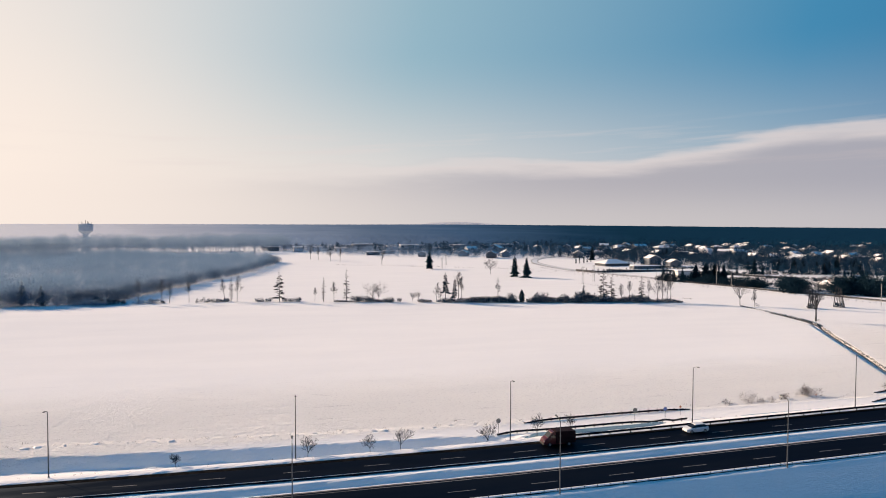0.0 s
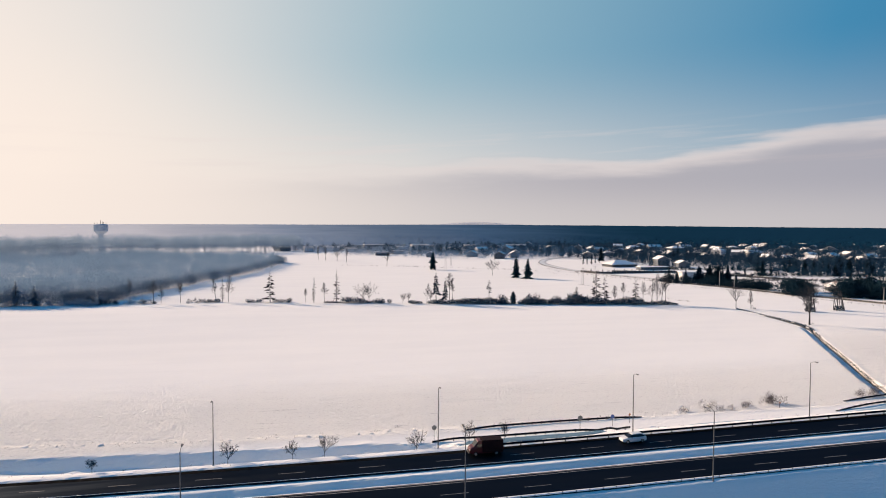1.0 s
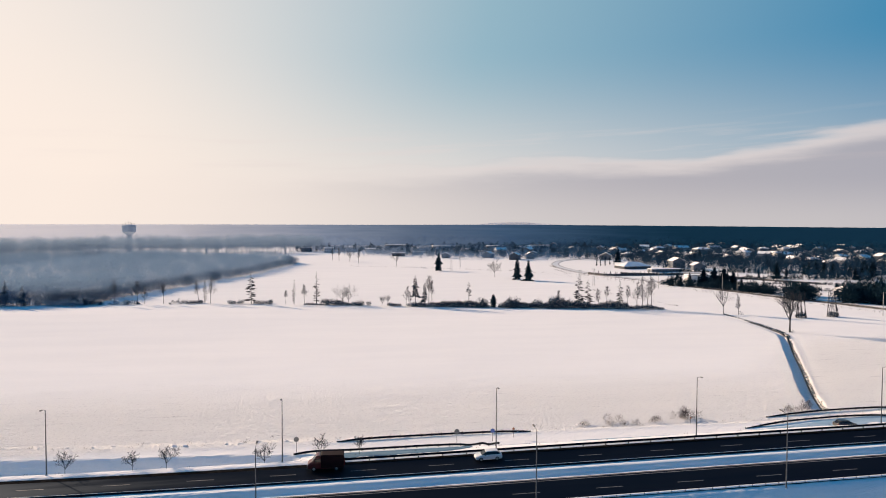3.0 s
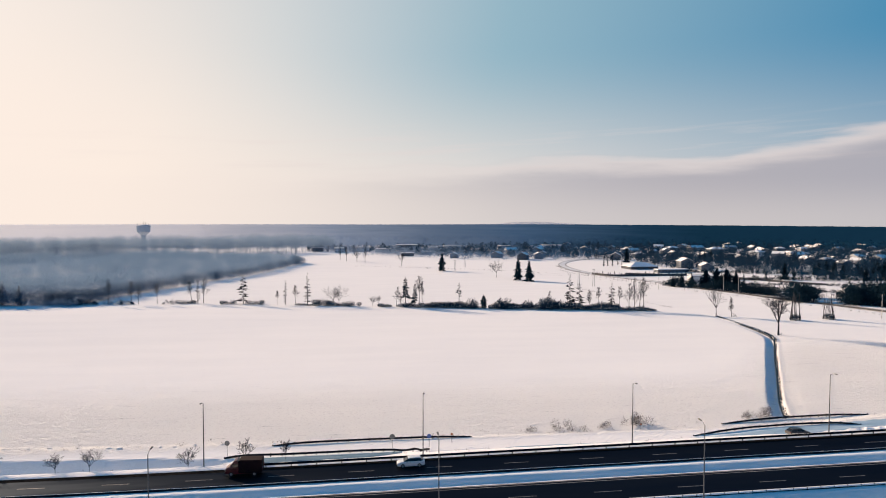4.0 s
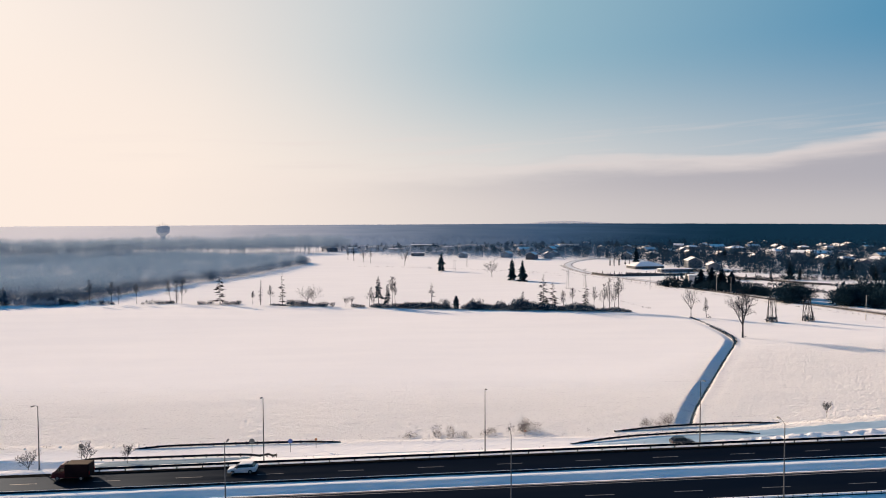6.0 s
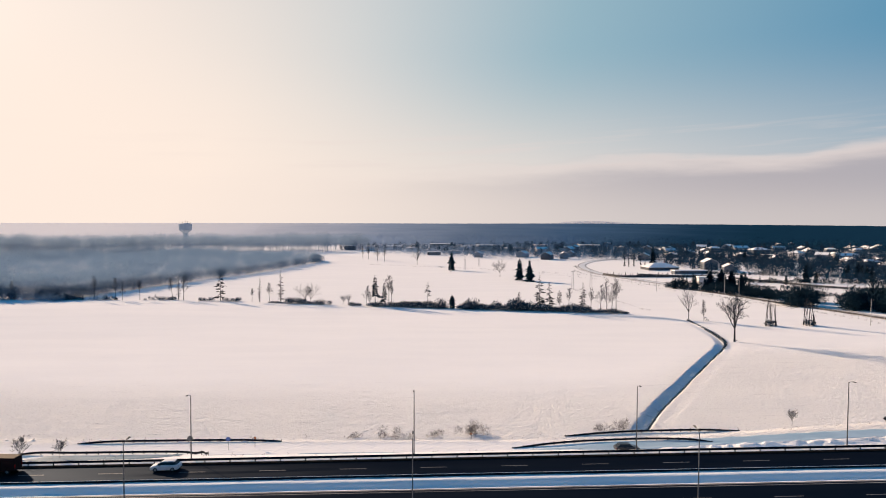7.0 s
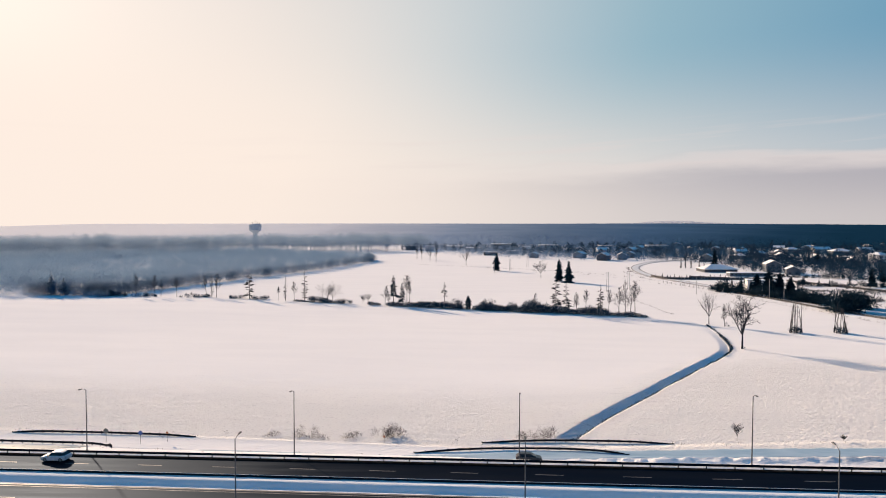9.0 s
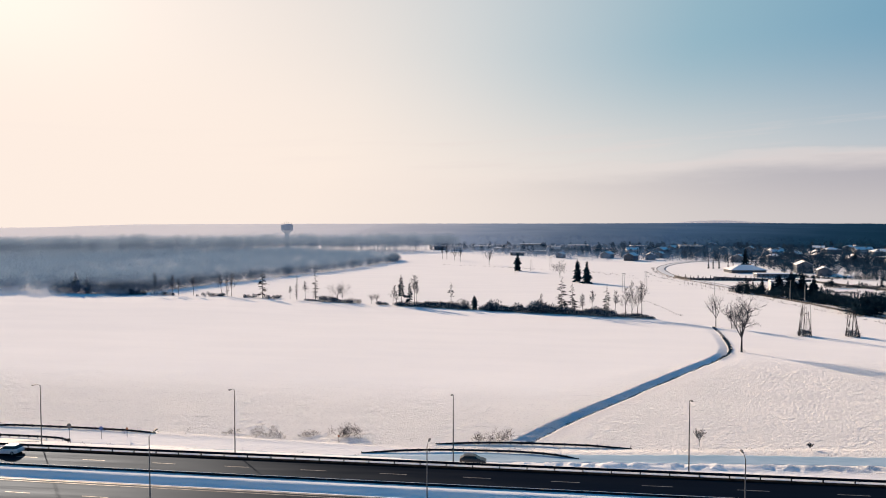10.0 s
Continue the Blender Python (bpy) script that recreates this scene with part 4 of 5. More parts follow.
def crowns(px, py, h, count, rng, slim=0.26, length=0.75, width=0.05, foot=0.3, stem=0.008, up=0.5):
    """Bare crowns on stems for a whole wood."""
    g = ground_z(px, py)
    top = h * (0.88 + 0.26 * rng.random(len(px)))
    c = np.stack([px, py, g + top * (foot + (1 - foot) * 0.5)], -1)
    rad = np.stack([top * slim, top * slim, top * (1 - foot) * 0.5], -1)
    return joined(sprays(c, rad, count, length, width, up, rng), trunks(np.stack([px, py, g], -1), top * 0.8, stem, rng))


rng = np.random.default_rng(77)
THICKET = [(-135, 356), (-105, 361), (-84, 372), (-72, 420), (-55, 478), (-33, 555), (-8, 690), (-20, 735), (-110, 810), (-190, 850), (-300, 790), (-400, 690), (-470, 660), (-420, 560), (-330, 430), (-260, 352)]
def thicket_h(x, y):
    return 10.4 + 1.8 * value_noise(x / 45, y / 60, 21) + 1.0 * value_noise(x / 14, y / 14, 23)


px, py = scatter(THICKET, 4200, rng)
v, f = crowns(px, py, thicket_h(px, py), 122, rng, slim=0.5, foot=0.05, length=0.10, width=0.040, stem=0.004, up=0.1)
thing("thicket", "dense haze-coloured thicket of bare young trees", "thicket", kind="stuff", data=mesh_np("thicket", v, f, HAZE_TWIGS))
edge_line = np.array(THICKET[:8], float)
along = np.sort(rng.random(460)) * (len(edge_line) - 1)
px = np.interp(along, range(len(edge_line)), edge_line[:, 0]) - 3.5 + rng.normal(size=460) * 2.6
py = np.interp(along, range(len(edge_line)), edge_line[:, 1]) + 2.0 + rng.normal(size=460) * 2.0
v, f = crowns(px, py, 7.5, 150, rng, slim=0.5, foot=0.0, length=0.10, width=0.045, stem=0.006, up=0.1)
thing("thicket_edge", "darker brush along the open edge of the thicket", "thicket", kind="stuff", data=mesh_np("thicket_edge", v, f, twigs("edge_brush", (0.085, 0.140, 0.215), (0.12, 0.185, 0.265), through_light=0.4)))
EDGE = [(-270, 345), (-135, 356), (-100, 362), (-96, 385), (-160, 420), (-290, 420)]
px, py = scatter(EDGE, 150, rng)
v, f = crowns(px, py, 12.0, 150, rng, slim=0.34, foot=0.15, length=0.34, width=0.03)
thing("woodland_edge", "taller bare trees at the near edge of the thicket", "woodland", kind="stuff", data=mesh_np("woodland_edge", v, f, HAZE_TWIGS))
for x, y, h, s in ((-128, 362, 14, 91), (-119, 360, 11, 92)):
    conifer(x, y, h, s, "haze-coloured spruce at the edge of the bare wood", width=0.24, clear=0.03, dense=0.9, mat=HAZE_SPRUCE)
TALL = [(-760, 560), (-600, 590), (-440, 650), (-320, 750), (-215, 838), (-70, 885), (-5, 960), (10, 1060), (-150, 1040), (-320, 960), (-520, 820), (-760, 740)]
def tall_h(x, y):
    return 23.5 + 2 * value_noise(x / 60, y / 90, 22) + 1.6 * value_noise(x / 17, y / 17, 24)


def inner_h(x, y):
    return 14.0 + 2.0 * value_noise(x / 20, y / 20, 25)


px, py = scatter(TALL, 1900, rng)
v, f = crowns(px, py, tall_h(px, py), 190, rng, slim=0.30, foot=0.24, length=0.088, width=0.038, stem=0.009, up=0.1)
thing("tall_wood", "tall leafless wood with haze in its colour", "woodland", kind="stuff", data=mesh_np("tall_wood", v, f, HAZE_CROWNS))
INNER = [(-760, 455), (-420, 470), (-330, 560), (-250, 700), (-200, 800), (-320, 880), (-520, 760), (-760, 640)]
px, py = scatter(INNER, 1300, rng)
v, f = crowns(px, py, inner_h(px, py), 150, rng, slim=0.48, foot=0.05, length=0.085, width=0.036, stem=0.005, up=0.1)
thing("inner_wood", "haze-coloured young wood between the thicket and the tall trees", "woodland", kind="stuff", data=mesh_np("inner_wood", v, f, HAZE_CROWNS))


def far_wood(name, label, turn0, turn1, y0, y1, count, h, roof=True, fine=16, mat=FOREST):
    """Pine crowns between two bearings, larger and fewer with distance, over a closed canopy."""
    d = y0 - 55 * roof + (y1 - y0) * rng.random(count) ** 1.5
    az = np.radians(rng.uniform(turn0, turn1, count))
    px, py = 75 + d * np.sin(az), d * np.cos(az)
    top = h * (0.82 + 0.15 * rng.random(count))
    c = np.stack([px, py, ground_z(px, py) + top * 0.5], -1)
    wide = 3.0 + 0.0022 * (d - 1000)
    rad = np.stack([wide, wide, top * 0.5], -1)
    pieces = [sprays(c, rad, fine, 0.30, 0.72 / fine ** 0.5, 0.6, rng)]
    if roof:
        aa = np.radians(np.arange(turn0, turn1 + 0.2, 0.25))
        dd = np.concatenate([np.linspace(y0, y0 + 260, 14), np.geomspace(y0 + 280, y1, int(60 * math.log(y1 / y0)) + 8)])
        ga, gd = np.meshgrid(aa, dd)
        gx, gy = 75 + gd * np.sin(ga), gd * np.cos(ga)
        gz = ground_z(gx, gy) + h * (0.88 + 0.08 * rng.random(ga.shape)) * (0.15 + 0.85 * ramp01(gd, y0 - 20, y0 + 260))
        nx, ny = len(aa), len(dd)
        i = (np.arange(ny - 1)[:, None] * nx + np.arange(nx - 1)[None, :]).ravel()
        pieces.append((np.stack([gx, gy, gz], -1).reshape(-1, 3), np.concatenate([np.stack([i, i + 1, i + nx + 1], -1), np.stack([i, i + nx + 1, i + nx], -1)])))
    v, f = joined(*pieces)
    thing(name, label, "forest", kind="stuff", data=mesh_np(name, v, f, mat, True))


far_wood("forest_west", "pale forest far off with haze in its colour", -62, -14, 1220, 4400, 3500, 17, fine=20)
far_wood("forest_middle", "haze-tinted forest beyond the meadow and the first houses", -14, 12, 1220, 4400, 6000, 17, fine=18)
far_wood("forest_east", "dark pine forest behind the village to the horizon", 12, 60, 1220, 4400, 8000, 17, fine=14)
far_wood("forest_hill", "pale wooded hill on the horizon", 9.0, 21.0, 4600, 4960, 2600, 8, roof=False, fine=10, mat=HAZE_HILL)

# ---- the village ----
WALLS = [plain("cream_render", (0.14, 0.145, 0.16), (0.20, 0.205, 0.22), 0.85, scale=0.4), plain("white_render", (0.48, 0.48, 0.49), (0.60, 0.60, 0.61), 0.85, scale=0.4),
         plain("grey_render", (0.10, 0.12, 0.15), (0.16, 0.18, 0.21), 0.85, scale=0.4), plain("buff_render", (0.10, 0.115, 0.14), (0.15, 0.165, 0.19), 0.85, scale=0.4),
         plain("grey_brick_wall", (0.17, 0.165, 0.17), (0.25, 0.24, 0.24), 0.85, scale=0.8), plain("dark_timber", (0.045, 0.055, 0.07), (0.09, 0.10, 0.12), 0.85, scale=0.5)]
GLASS = plain("dark_window_glass", (0.03, 0.035, 0.04), (0.06, 0.065, 0.07), 0.12, scale=0.5)
BRICK = plain("chimney_brick", (0.20, 0.11, 0.09), (0.32, 0.19, 0.15), 0.9, scale=2.0)
FENCE = plain("dark_fence_boards", (0.020, 0.024, 0.032), (0.05, 0.052, 0.06), 0.85, scale=1.0)
EAVE = plain("dark_roof_edge", (0.045, 0.05, 0.06), (0.09, 0.095, 0.105), 0.7, scale=1.0)
WINDOW_MESH = Shape().box(-0.65, 0.65, -0.06, 0.05, 0, 1.35).mesh("window", GLASS)
DOOR_MESH = Shape().box(-0.5, 0.5, -0.06, 0.05, 0, 2.05).mesh("door", WALLS[5])


def gable_slabs(w, d, h, rise, over=0.5, thick=0.28):
    """The two slopes of a pitched roof, ridge along x."""
    out = []
    for s in (-1, 1):
        e = (d / 2 + over)
        drop = rise * over / (d / 2)
        p = [(-w / 2 - over, s * e, h - drop), (w / 2 + over, s * e, h - drop), (w / 2 + over, 0, h + rise), (-w / 2 - over, 0, h + rise)]
        out.append((p, [(x, y, z + thick) for x, y, z in p]))
    return out


def house(x, y, w, d, h, turn, roof="gable", wall=1, rise=None, label="", category="house", chimney=True):
    ob = thing("house" if category == "house" else category.replace(" ", "_"), label, category, pose(x, y, float(ground_z(x, y)) - 0.2, 0, 0, turn))
    rise = rise if rise is not None else d * (0.25 if roof == "gable" else 0.2)
    mat = WALLS[wall]
    s = Shape()
    a, b = w / 2, d / 2
    if roof == "gable":
        s.add([(-a, -b, -0.6), (a, -b, -0.6), (a, b, -0.6), (-a, b, -0.6), (-a, -b, h), (a, -b, h), (a, b, h), (-a, b, h), (-a, 0, h + rise), (a, 0, h + rise)],
              [(0, 1, 5, 4), (2, 3, 7, 6), (1, 2, 6, 9, 5), (3, 0, 4, 8, 7), (3, 2, 1, 0), (4, 5, 9, 8), (6, 7, 8, 9)])
    else:
        s.box(-a, a, -b, b, -0.6, h)
    body = part("wall", s.mesh("wall", mat), ob)
    if roof == "gable":
        for low, top in gable_slabs(w, d, h, rise):
            r = part("roof", Shape().add(low + top, [(3, 2, 1, 0), (4, 5, 6, 7), (0, 1, 5, 4), (1, 2, 6, 5), (2, 3, 7, 6), (3, 0, 4, 7)]).mesh("roof", ROOF_SNOW), ob, "roof slope under thick snow")
            bare = [(p[0] * 1.005, p[1] * 1.012, p[2] - 0.10) for p in low]
            part("eave", Shape().add(bare + [(p[0], p[1], p[2] + 0.09) for p in bare], [(3, 2, 1, 0), (4, 5, 6, 7), (0, 1, 5, 4), (1, 2, 6, 5), (2, 3, 7, 6), (3, 0, 4, 7)]).mesh("eave", EAVE), r, "dark roof edge")
    elif roof == "hip":
        o, k = 0.6, max(0.3, (w - d) / 2)
        p = [(-a - o, -b - o, h), (a + o, -b - o, h), (a + o, b + o, h), (-a - o, b + o, h), (-k, 0, h + rise), (k, 0, h + rise)]
        p += [(u, v, q - 0.25) for u, v, q in p[:4]]
        r = part("roof", Shape().add(p, [(0, 1, 5, 4), (1, 2, 5), (2, 3, 4, 5), (3, 0, 4), (6, 7, 1, 0), (7, 8, 2, 1), (8, 9, 3, 2), (9, 6, 0, 3), (9, 8, 7, 6)]).mesh("roof", ROOF_SNOW), ob, "hipped roof under thick snow")
        part("eave", Shape().box(-a - o - 0.02, a + o + 0.02, -b - o - 0.02, b + o + 0.02, h - 0.42, h - 0.26).mesh("eave", EAVE), r, "dark roof edge")
    else:
        r = part("roof", Shape().box(-a - 0.25, a + 0.25, -b - 0.25, b + 0.25, h + 0.02, h + 0.5, 0.12).mesh("roof", ROOF_SNOW), ob, "flat roof under snow")
        part("eave", Shape().box(-a - 0.3, a + 0.3, -b - 0.3, b + 0.3, h - 0.25, h + 0.015).mesh("eave", EAVE), r, "dark roof edge")
    if chimney and roof != "flat":
        part("chimney", Shape().box(w * 0.15, w * 0.15 + 0.8, -0.4, 0.4, h + rise * 0.5, h + rise + 1.0).mesh("chimney", BRICK), ob)
    floors = max(1, int(h / 2.9))
    for fl in range(floors):
        z = 0.95 + 2.9 * fl + 0.2
        n = max(2, int(w / 3.2))
        for k in range(n):
            u = -a + (k + 0.5) * w / n
            if fl == 0 and k == n // 2:
                part("door", DOOR_MESH, body, m=pose(u, -b, 0.2))
            else:
                part("window", WINDOW_MESH, body, m=pose(u, -b, z))
        m2 = max(1, int(d / 4))
        for k in range(m2):
            part("window", WINDOW_MESH, body, m=pose(-a, -b + (k + 0.5) * d / m2, z, 0, 0, -90))
    return ob


SNOWY = {"gable": "house with a snow-covered pitched roof", "hip": "house with a snow-covered hipped roof", "flat": "low flat-roofed building covered in snow"}
TONE = ["cream", "white-walled", "grey", "dull brown", "brick", "dark timber"]


PLACES = []


def homes(rows):
    for x, y, w, d, h, turn, roof, wall in rows:
        PLACES.append((x, y))
        house(x, y, w * 1.12, d * 1.1, h + (1.3 if y > 560 else 0), turn + (62 if roof == "gable" and wall != 1 else 0), roof, wall, label=TONE[wall] + " " + SNOWY[roof] + " in the village", category="house" if roof != "flat" else "outbuilding")


# nearest row beside the curving lane
homes([(315, 598, 25, 17, 1.7, 6, "hip", 5), (363, 604, 13, 11, 6.0, 20, "gable", 2), (368, 574, 13, 9, 3.6, 12, "gable", 3), (325, 553, 26, 7, 2.8, 4, "flat", 2),
       (299, 450, 15, 8, 5.6, -8, "flat", 1), (375, 369, 20, 12, 4.6, 25, "hip", 2), (341, 354, 12, 8, 3.0, 15, "gable", 5)])
# second row
homes([(486, 735, 14, 11, 6.2, -12, "flat", 2), (534, 668, 18, 11, 3.6, 15, "gable", 2), (555, 659, 12, 10, 4.2, 20, "gable", 3),
       (539, 645, 17, 11, 4.2, 20, "hip", 3), (528, 603, 13, 9, 3.6, 14, "gable", 3), (565, 631, 12, 9, 4.0, -60, "gable", 1), (585, 593, 18, 10, 4.6, 14, "gable", 4), (647, 628, 22, 11, 3.6, 8, "flat", 2),
       (590, 552, 12, 9, 6.0, 10, "gable", 0)])
homes([(514, 730, 12, 11, 9.0, 30, "hip", 1), (586, 777, 13, 10, 4.2, 20, "gable", 3), (555, 750, 12, 9, 5.6, 70, "gable", 2), (576, 749, 16, 10, 4.6, 5, "gable", 1), (589, 838, 16, 11, 6.0, 15, "gable", 0),
       (676, 703, 16, 11, 4.4, 10, "gable", 2), (446, 803, 12, 9, 4.2, 20, "gable", 3), (432, 830, 12, 10, 4.6, -15, "gable", 5), (546, 880, 20, 14, 6.0, 0, "hip", 2)])
# third row, before the wood
homes([(521, 963, 17, 12, 5.0, 10, "hip", 2), (568, 983, 20, 12, 4.6, 4, "gable", 1), (475, 887, 16, 10, 4.2, 14, "gable", 3), (534, 1041, 13, 10, 5.0, -20, "gable", 1),
       (688, 1099, 16, 11, 5.0, 20, "gable", 3), (724, 1125, 11, 9, 7.0, 0, "gable", 0), (769, 998, 17, 11, 5.0, 12, "gable", 2), (755, 1010, 16, 11, 4.6, 25, "gable", 3)])
homes([(959, 1038, 15, 11, 5.0, 20, "gable", 3), (1056, 1058, 22, 12, 5.0, 10, "gable", 1), (1014, 973, 20, 12, 5.6, 15, "gable", 3), (1094, 1021, 20, 12, 5.0, 30, "gable", 0), (413, 1153, 16, 11, 5.0, 5, "gable", 2),
       (403, 903, 9, 9, 8.0, 0, "gable", 3), (434, 904, 14, 9, 4.0, 10, "gable", 1), (896, 1040, 15, 10, 4.6, 30, "gable", 2), (958, 992, 15, 10, 4.6, 10, "gable", 4), (846, 956, 15, 10, 4.6, -20, "gable", 2)])
# low blocks beyond the meadow
homes([(17, 967, 12, 10, 6.0, 5, "flat", 1), (81, 971, 20, 9, 4.0, 2, "flat", 2), (120, 1058, 30, 12, 7.0, 0, "flat", 2), (138, 903, 14, 8, 3.2, 5, "flat", 2), (160, 1017, 14, 10, 5.0, 0, "flat", 1),
       (110, 854, 15, 8, 3.0, -4, "flat", 5), (50, 993, 22, 10, 6.0, 0, "flat", 1), (164, 801, 9, 8, 3.6, 10, "gable", 2), (-17, 1009, 14, 9, 5.0, 0, "flat", 2), (192, 1040, 26, 10, 6.5, 0, "flat", 1)])
homes([(218, 804, 13, 10, 4.0, 0, "gable", 2), (240, 757, 17, 10, 4.6, 6, "gable", 5), (258, 910, 14, 10, 5.0, 10, "gable", 1), (294, 897, 13, 11, 6.0, -12, "gable", 2), (363, 1076, 30, 12, 6.0, 0, "flat", 1),
       (262, 771, 10, 9, 4.4, 20, "gable", 2), (325, 1008, 16, 10, 5.0, 0, "gable", 3), (283, 1075, 18, 10, 5.0, 10, "flat", 2), (223, 978, 16, 9, 4.0, 0, "flat", 1), (279, 817, 12, 9, 4.0, 10, "gable", 4)])

# more homes among the trees, wherever there is room
home_rng = random.Random(11)
tries = 0
while len(PLACES) < 112 and tries < 4000:
    tries += 1
    y = home_rng.uniform(590, 1130)
    x = home_rng.uniform(330 + (y - 590) * 0.1, 420 + y * 0.72)
    if min((x - a) ** 2 + (y - b) ** 2 for a, b in PLACES) > 26 ** 2:
        homes([(round(x), round(y), home_rng.uniform(11, 17), home_rng.uniform(9, 12), home_rng.uniform(3.4, 5.8), home_rng.uniform(-25, 30), home_rng.choice(("gable", "gable", "hip")), home_rng.choice((0, 1, 2, 2, 3, 4)))])

# ---- gardens ----
DARK_FIR = "dense dark evergreen in a village garden"


def evergreens(rows, label=DARK_FIR, width=0.24, clear=0.0, dense=1.3):
    for k, (x, y, h) in enumerate(rows):
        conifer(x, y, h, 300 + int(x * 3 + y) % 997, label, width=width, clear=clear, dense=dense, name="evergreen_tree")


evergreens([(265, 423, 7), (269, 420, 9), (274, 427, 8), (278, 423, 10), (283, 420, 8), (287, 416, 9), (291, 408, 11), (295, 405, 12), (299, 403, 10), (305, 388, 6), (297, 393, 7), (302, 400, 8)])
evergreens([(286, 419, 12.5), (291, 414, 14), (296, 411, 13.5), (301, 408, 12)], "broad dark evergreen beside the village road", 0.36, 0.0, 2.0)
evergreens([(342, 697, 17), (447, 711, 15), (455, 705, 13), (378, 472, 14), (301, 484, 6), (340, 485, 6), (344, 471, 5), (349, 467, 5), (354, 454, 5), (385, 471, 9), (431, 694, 12), (369, 482, 6)])
evergreens([(295, 639, 11), (299, 639, 11), (304, 639, 12), (316, 656, 9), (320, 655, 7)], "columnar evergreen standing in a row", 0.10)
young = conifer(250, 531, 3.4, 707, "young evergreen in a planted row by the fence", width=0.22, clear=0.0, dense=1.3, name="young_evergreen", group="row of young evergreens")
for k in range(30):
    u = (k + 1) / 30
    x, y = 250 + 76 * u, 531 - 14 * min(1, u * 4) + 2.5 * math.sin(k * 2.3)
    copy_thing(young, pose(x, y + 2.5, float(ground_z(x, y)) - 0.1, 0, 0, k * 67) @ Matrix.Scale(0.75 + 0.5 * ((k * 37) % 10) / 10, 4))
hedge_rng = np.random.default_rng(5)
for k, (x, y, w, h) in enumerate(((300, 371, 9, 6.5), (297, 338, 16, 9.5), (312, 353, 14, 8), (297, 386, 9, 6), (326, 331, 14, 10), (317, 319, 14, 10), (335, 322, 16, 12), (345, 336, 14, 11), (328, 308, 12, 10), (347, 314, 14, 11))):
    shrub(x, y, w, h, 500 + k, "thick clipped evergreen hedge beside the fence", mat=NEEDLES, count=int(900 + 260 * w), name="evergreen_hedge", deep=1.4, twig=0.22, thick=0.06)
for k in range(11):
    u = k / 10
    shrub(266 + 33 * u, 433 - 66 * u + 2 * (k % 2), 7 + 2 * (k % 3), 4.5 + (k * 7) % 4, 540 + k, "thick dark evergreen hedge beside the fence", mat=NEEDLES, count=1500, name="evergreen_hedge", deep=1.2, twig=0.22, thick=0.06)
grove = [(float(hedge_rng.uniform(405, 500)), float(hedge_rng.uniform(452, 520)), float(hedge_rng.uniform(9, 14))) for _ in range(26)]
grove += [(float(hedge_rng.uniform(335, 400)), float(hedge_rng.uniform(300, 350)), float(hedge_rng.uniform(8, 13))) for _ in range(18)]
evergreens(grove, "dark pine in a close grove by the village", 0.26, 0.02, 1.2)
GARDENS = [(385, 590), (440, 530), (540, 540), (700, 560), (900, 800), (1250, 950), (1300, 1180), (300, 1180), (200, 1100), (-40, 1100), (-30, 990), (70, 930), (130, 860), (215, 815), (300, 770), (350, 700)]
px, py = scatter(GARDENS, 2300, rng)
v, f = crowns(px, py, 7.0, 52, rng, slim=0.7, foot=0.05, length=0.20, width=0.10, up=0.2)
thing("garden_trees", "bare dark orchard and garden trees among the houses", "trees", kind="stuff", data=mesh_np("garden_trees", v, f, GARDEN))
NEAR_PLOTS = [(330, 660), (342, 575), (385, 545), (400, 500), (398, 455), (470, 395), (640, 420), (780, 600), (560, 690), (420, 740)]
qx, qy = scatter(NEAR_PLOTS, 1000, rng)
v, f = crowns(qx, qy, 5.8, 60, rng, slim=0.5, foot=0.06, length=0.22, width=0.085, up=0.2)
thing("plot_trees", "bare dark orchard trees round the nearest houses", "trees", kind="stuff", data=mesh_np("plot_trees", v, f, GARDEN))
px, py = scatter(GARDENS, 1300, rng)
qx, qy = scatter(NEAR_PLOTS, 420, rng)
px, py = np.concatenate([px, qx]), np.concatenate([py, qy])
top = 6 + 7 * rng.random(len(px))
v, f = sprays(np.stack([px, py, ground_z(px, py) + top * 0.45], -1), np.stack([top * 0.22, top * 0.22, top * 0.5], -1), 90, 0.5, 0.10, 0.9, rng)
thing("garden_evergreens", "dark evergreens scattered among the houses", "trees", kind="stuff", data=mesh_np("garden_evergreens", v, f, GARDEN))

# ---- lanes, fences and poles ----
LANE = [(342, 153), (322, 227), (307, 283), (295, 333), (282, 388), (272, 431), (256, 493), (245, 542), (242, 587), (247, 637), (261, 687), (290, 740), (338, 785), (419, 833)]


def smooth_line(pts, step=6.0):
    out, p = [], [Vector((a, b, 0)) for a, b in pts]
    for i in range(len(p) - 1):
        a, b, c, d = p[max(0, i - 1)], p[i], p[i + 1], p[min(len(p) - 1, i + 2)]
        n = max(2, int((c - b).length / step))
        for k in range(n):
            t = k / n
            out.append(0.5 * (2 * b + (c - a) * t + (2 * a - 5 * b + 4 * c - d) * t * t + (3 * b - a - 3 * c + d) * t ** 3))
    return out + [p[-1]]


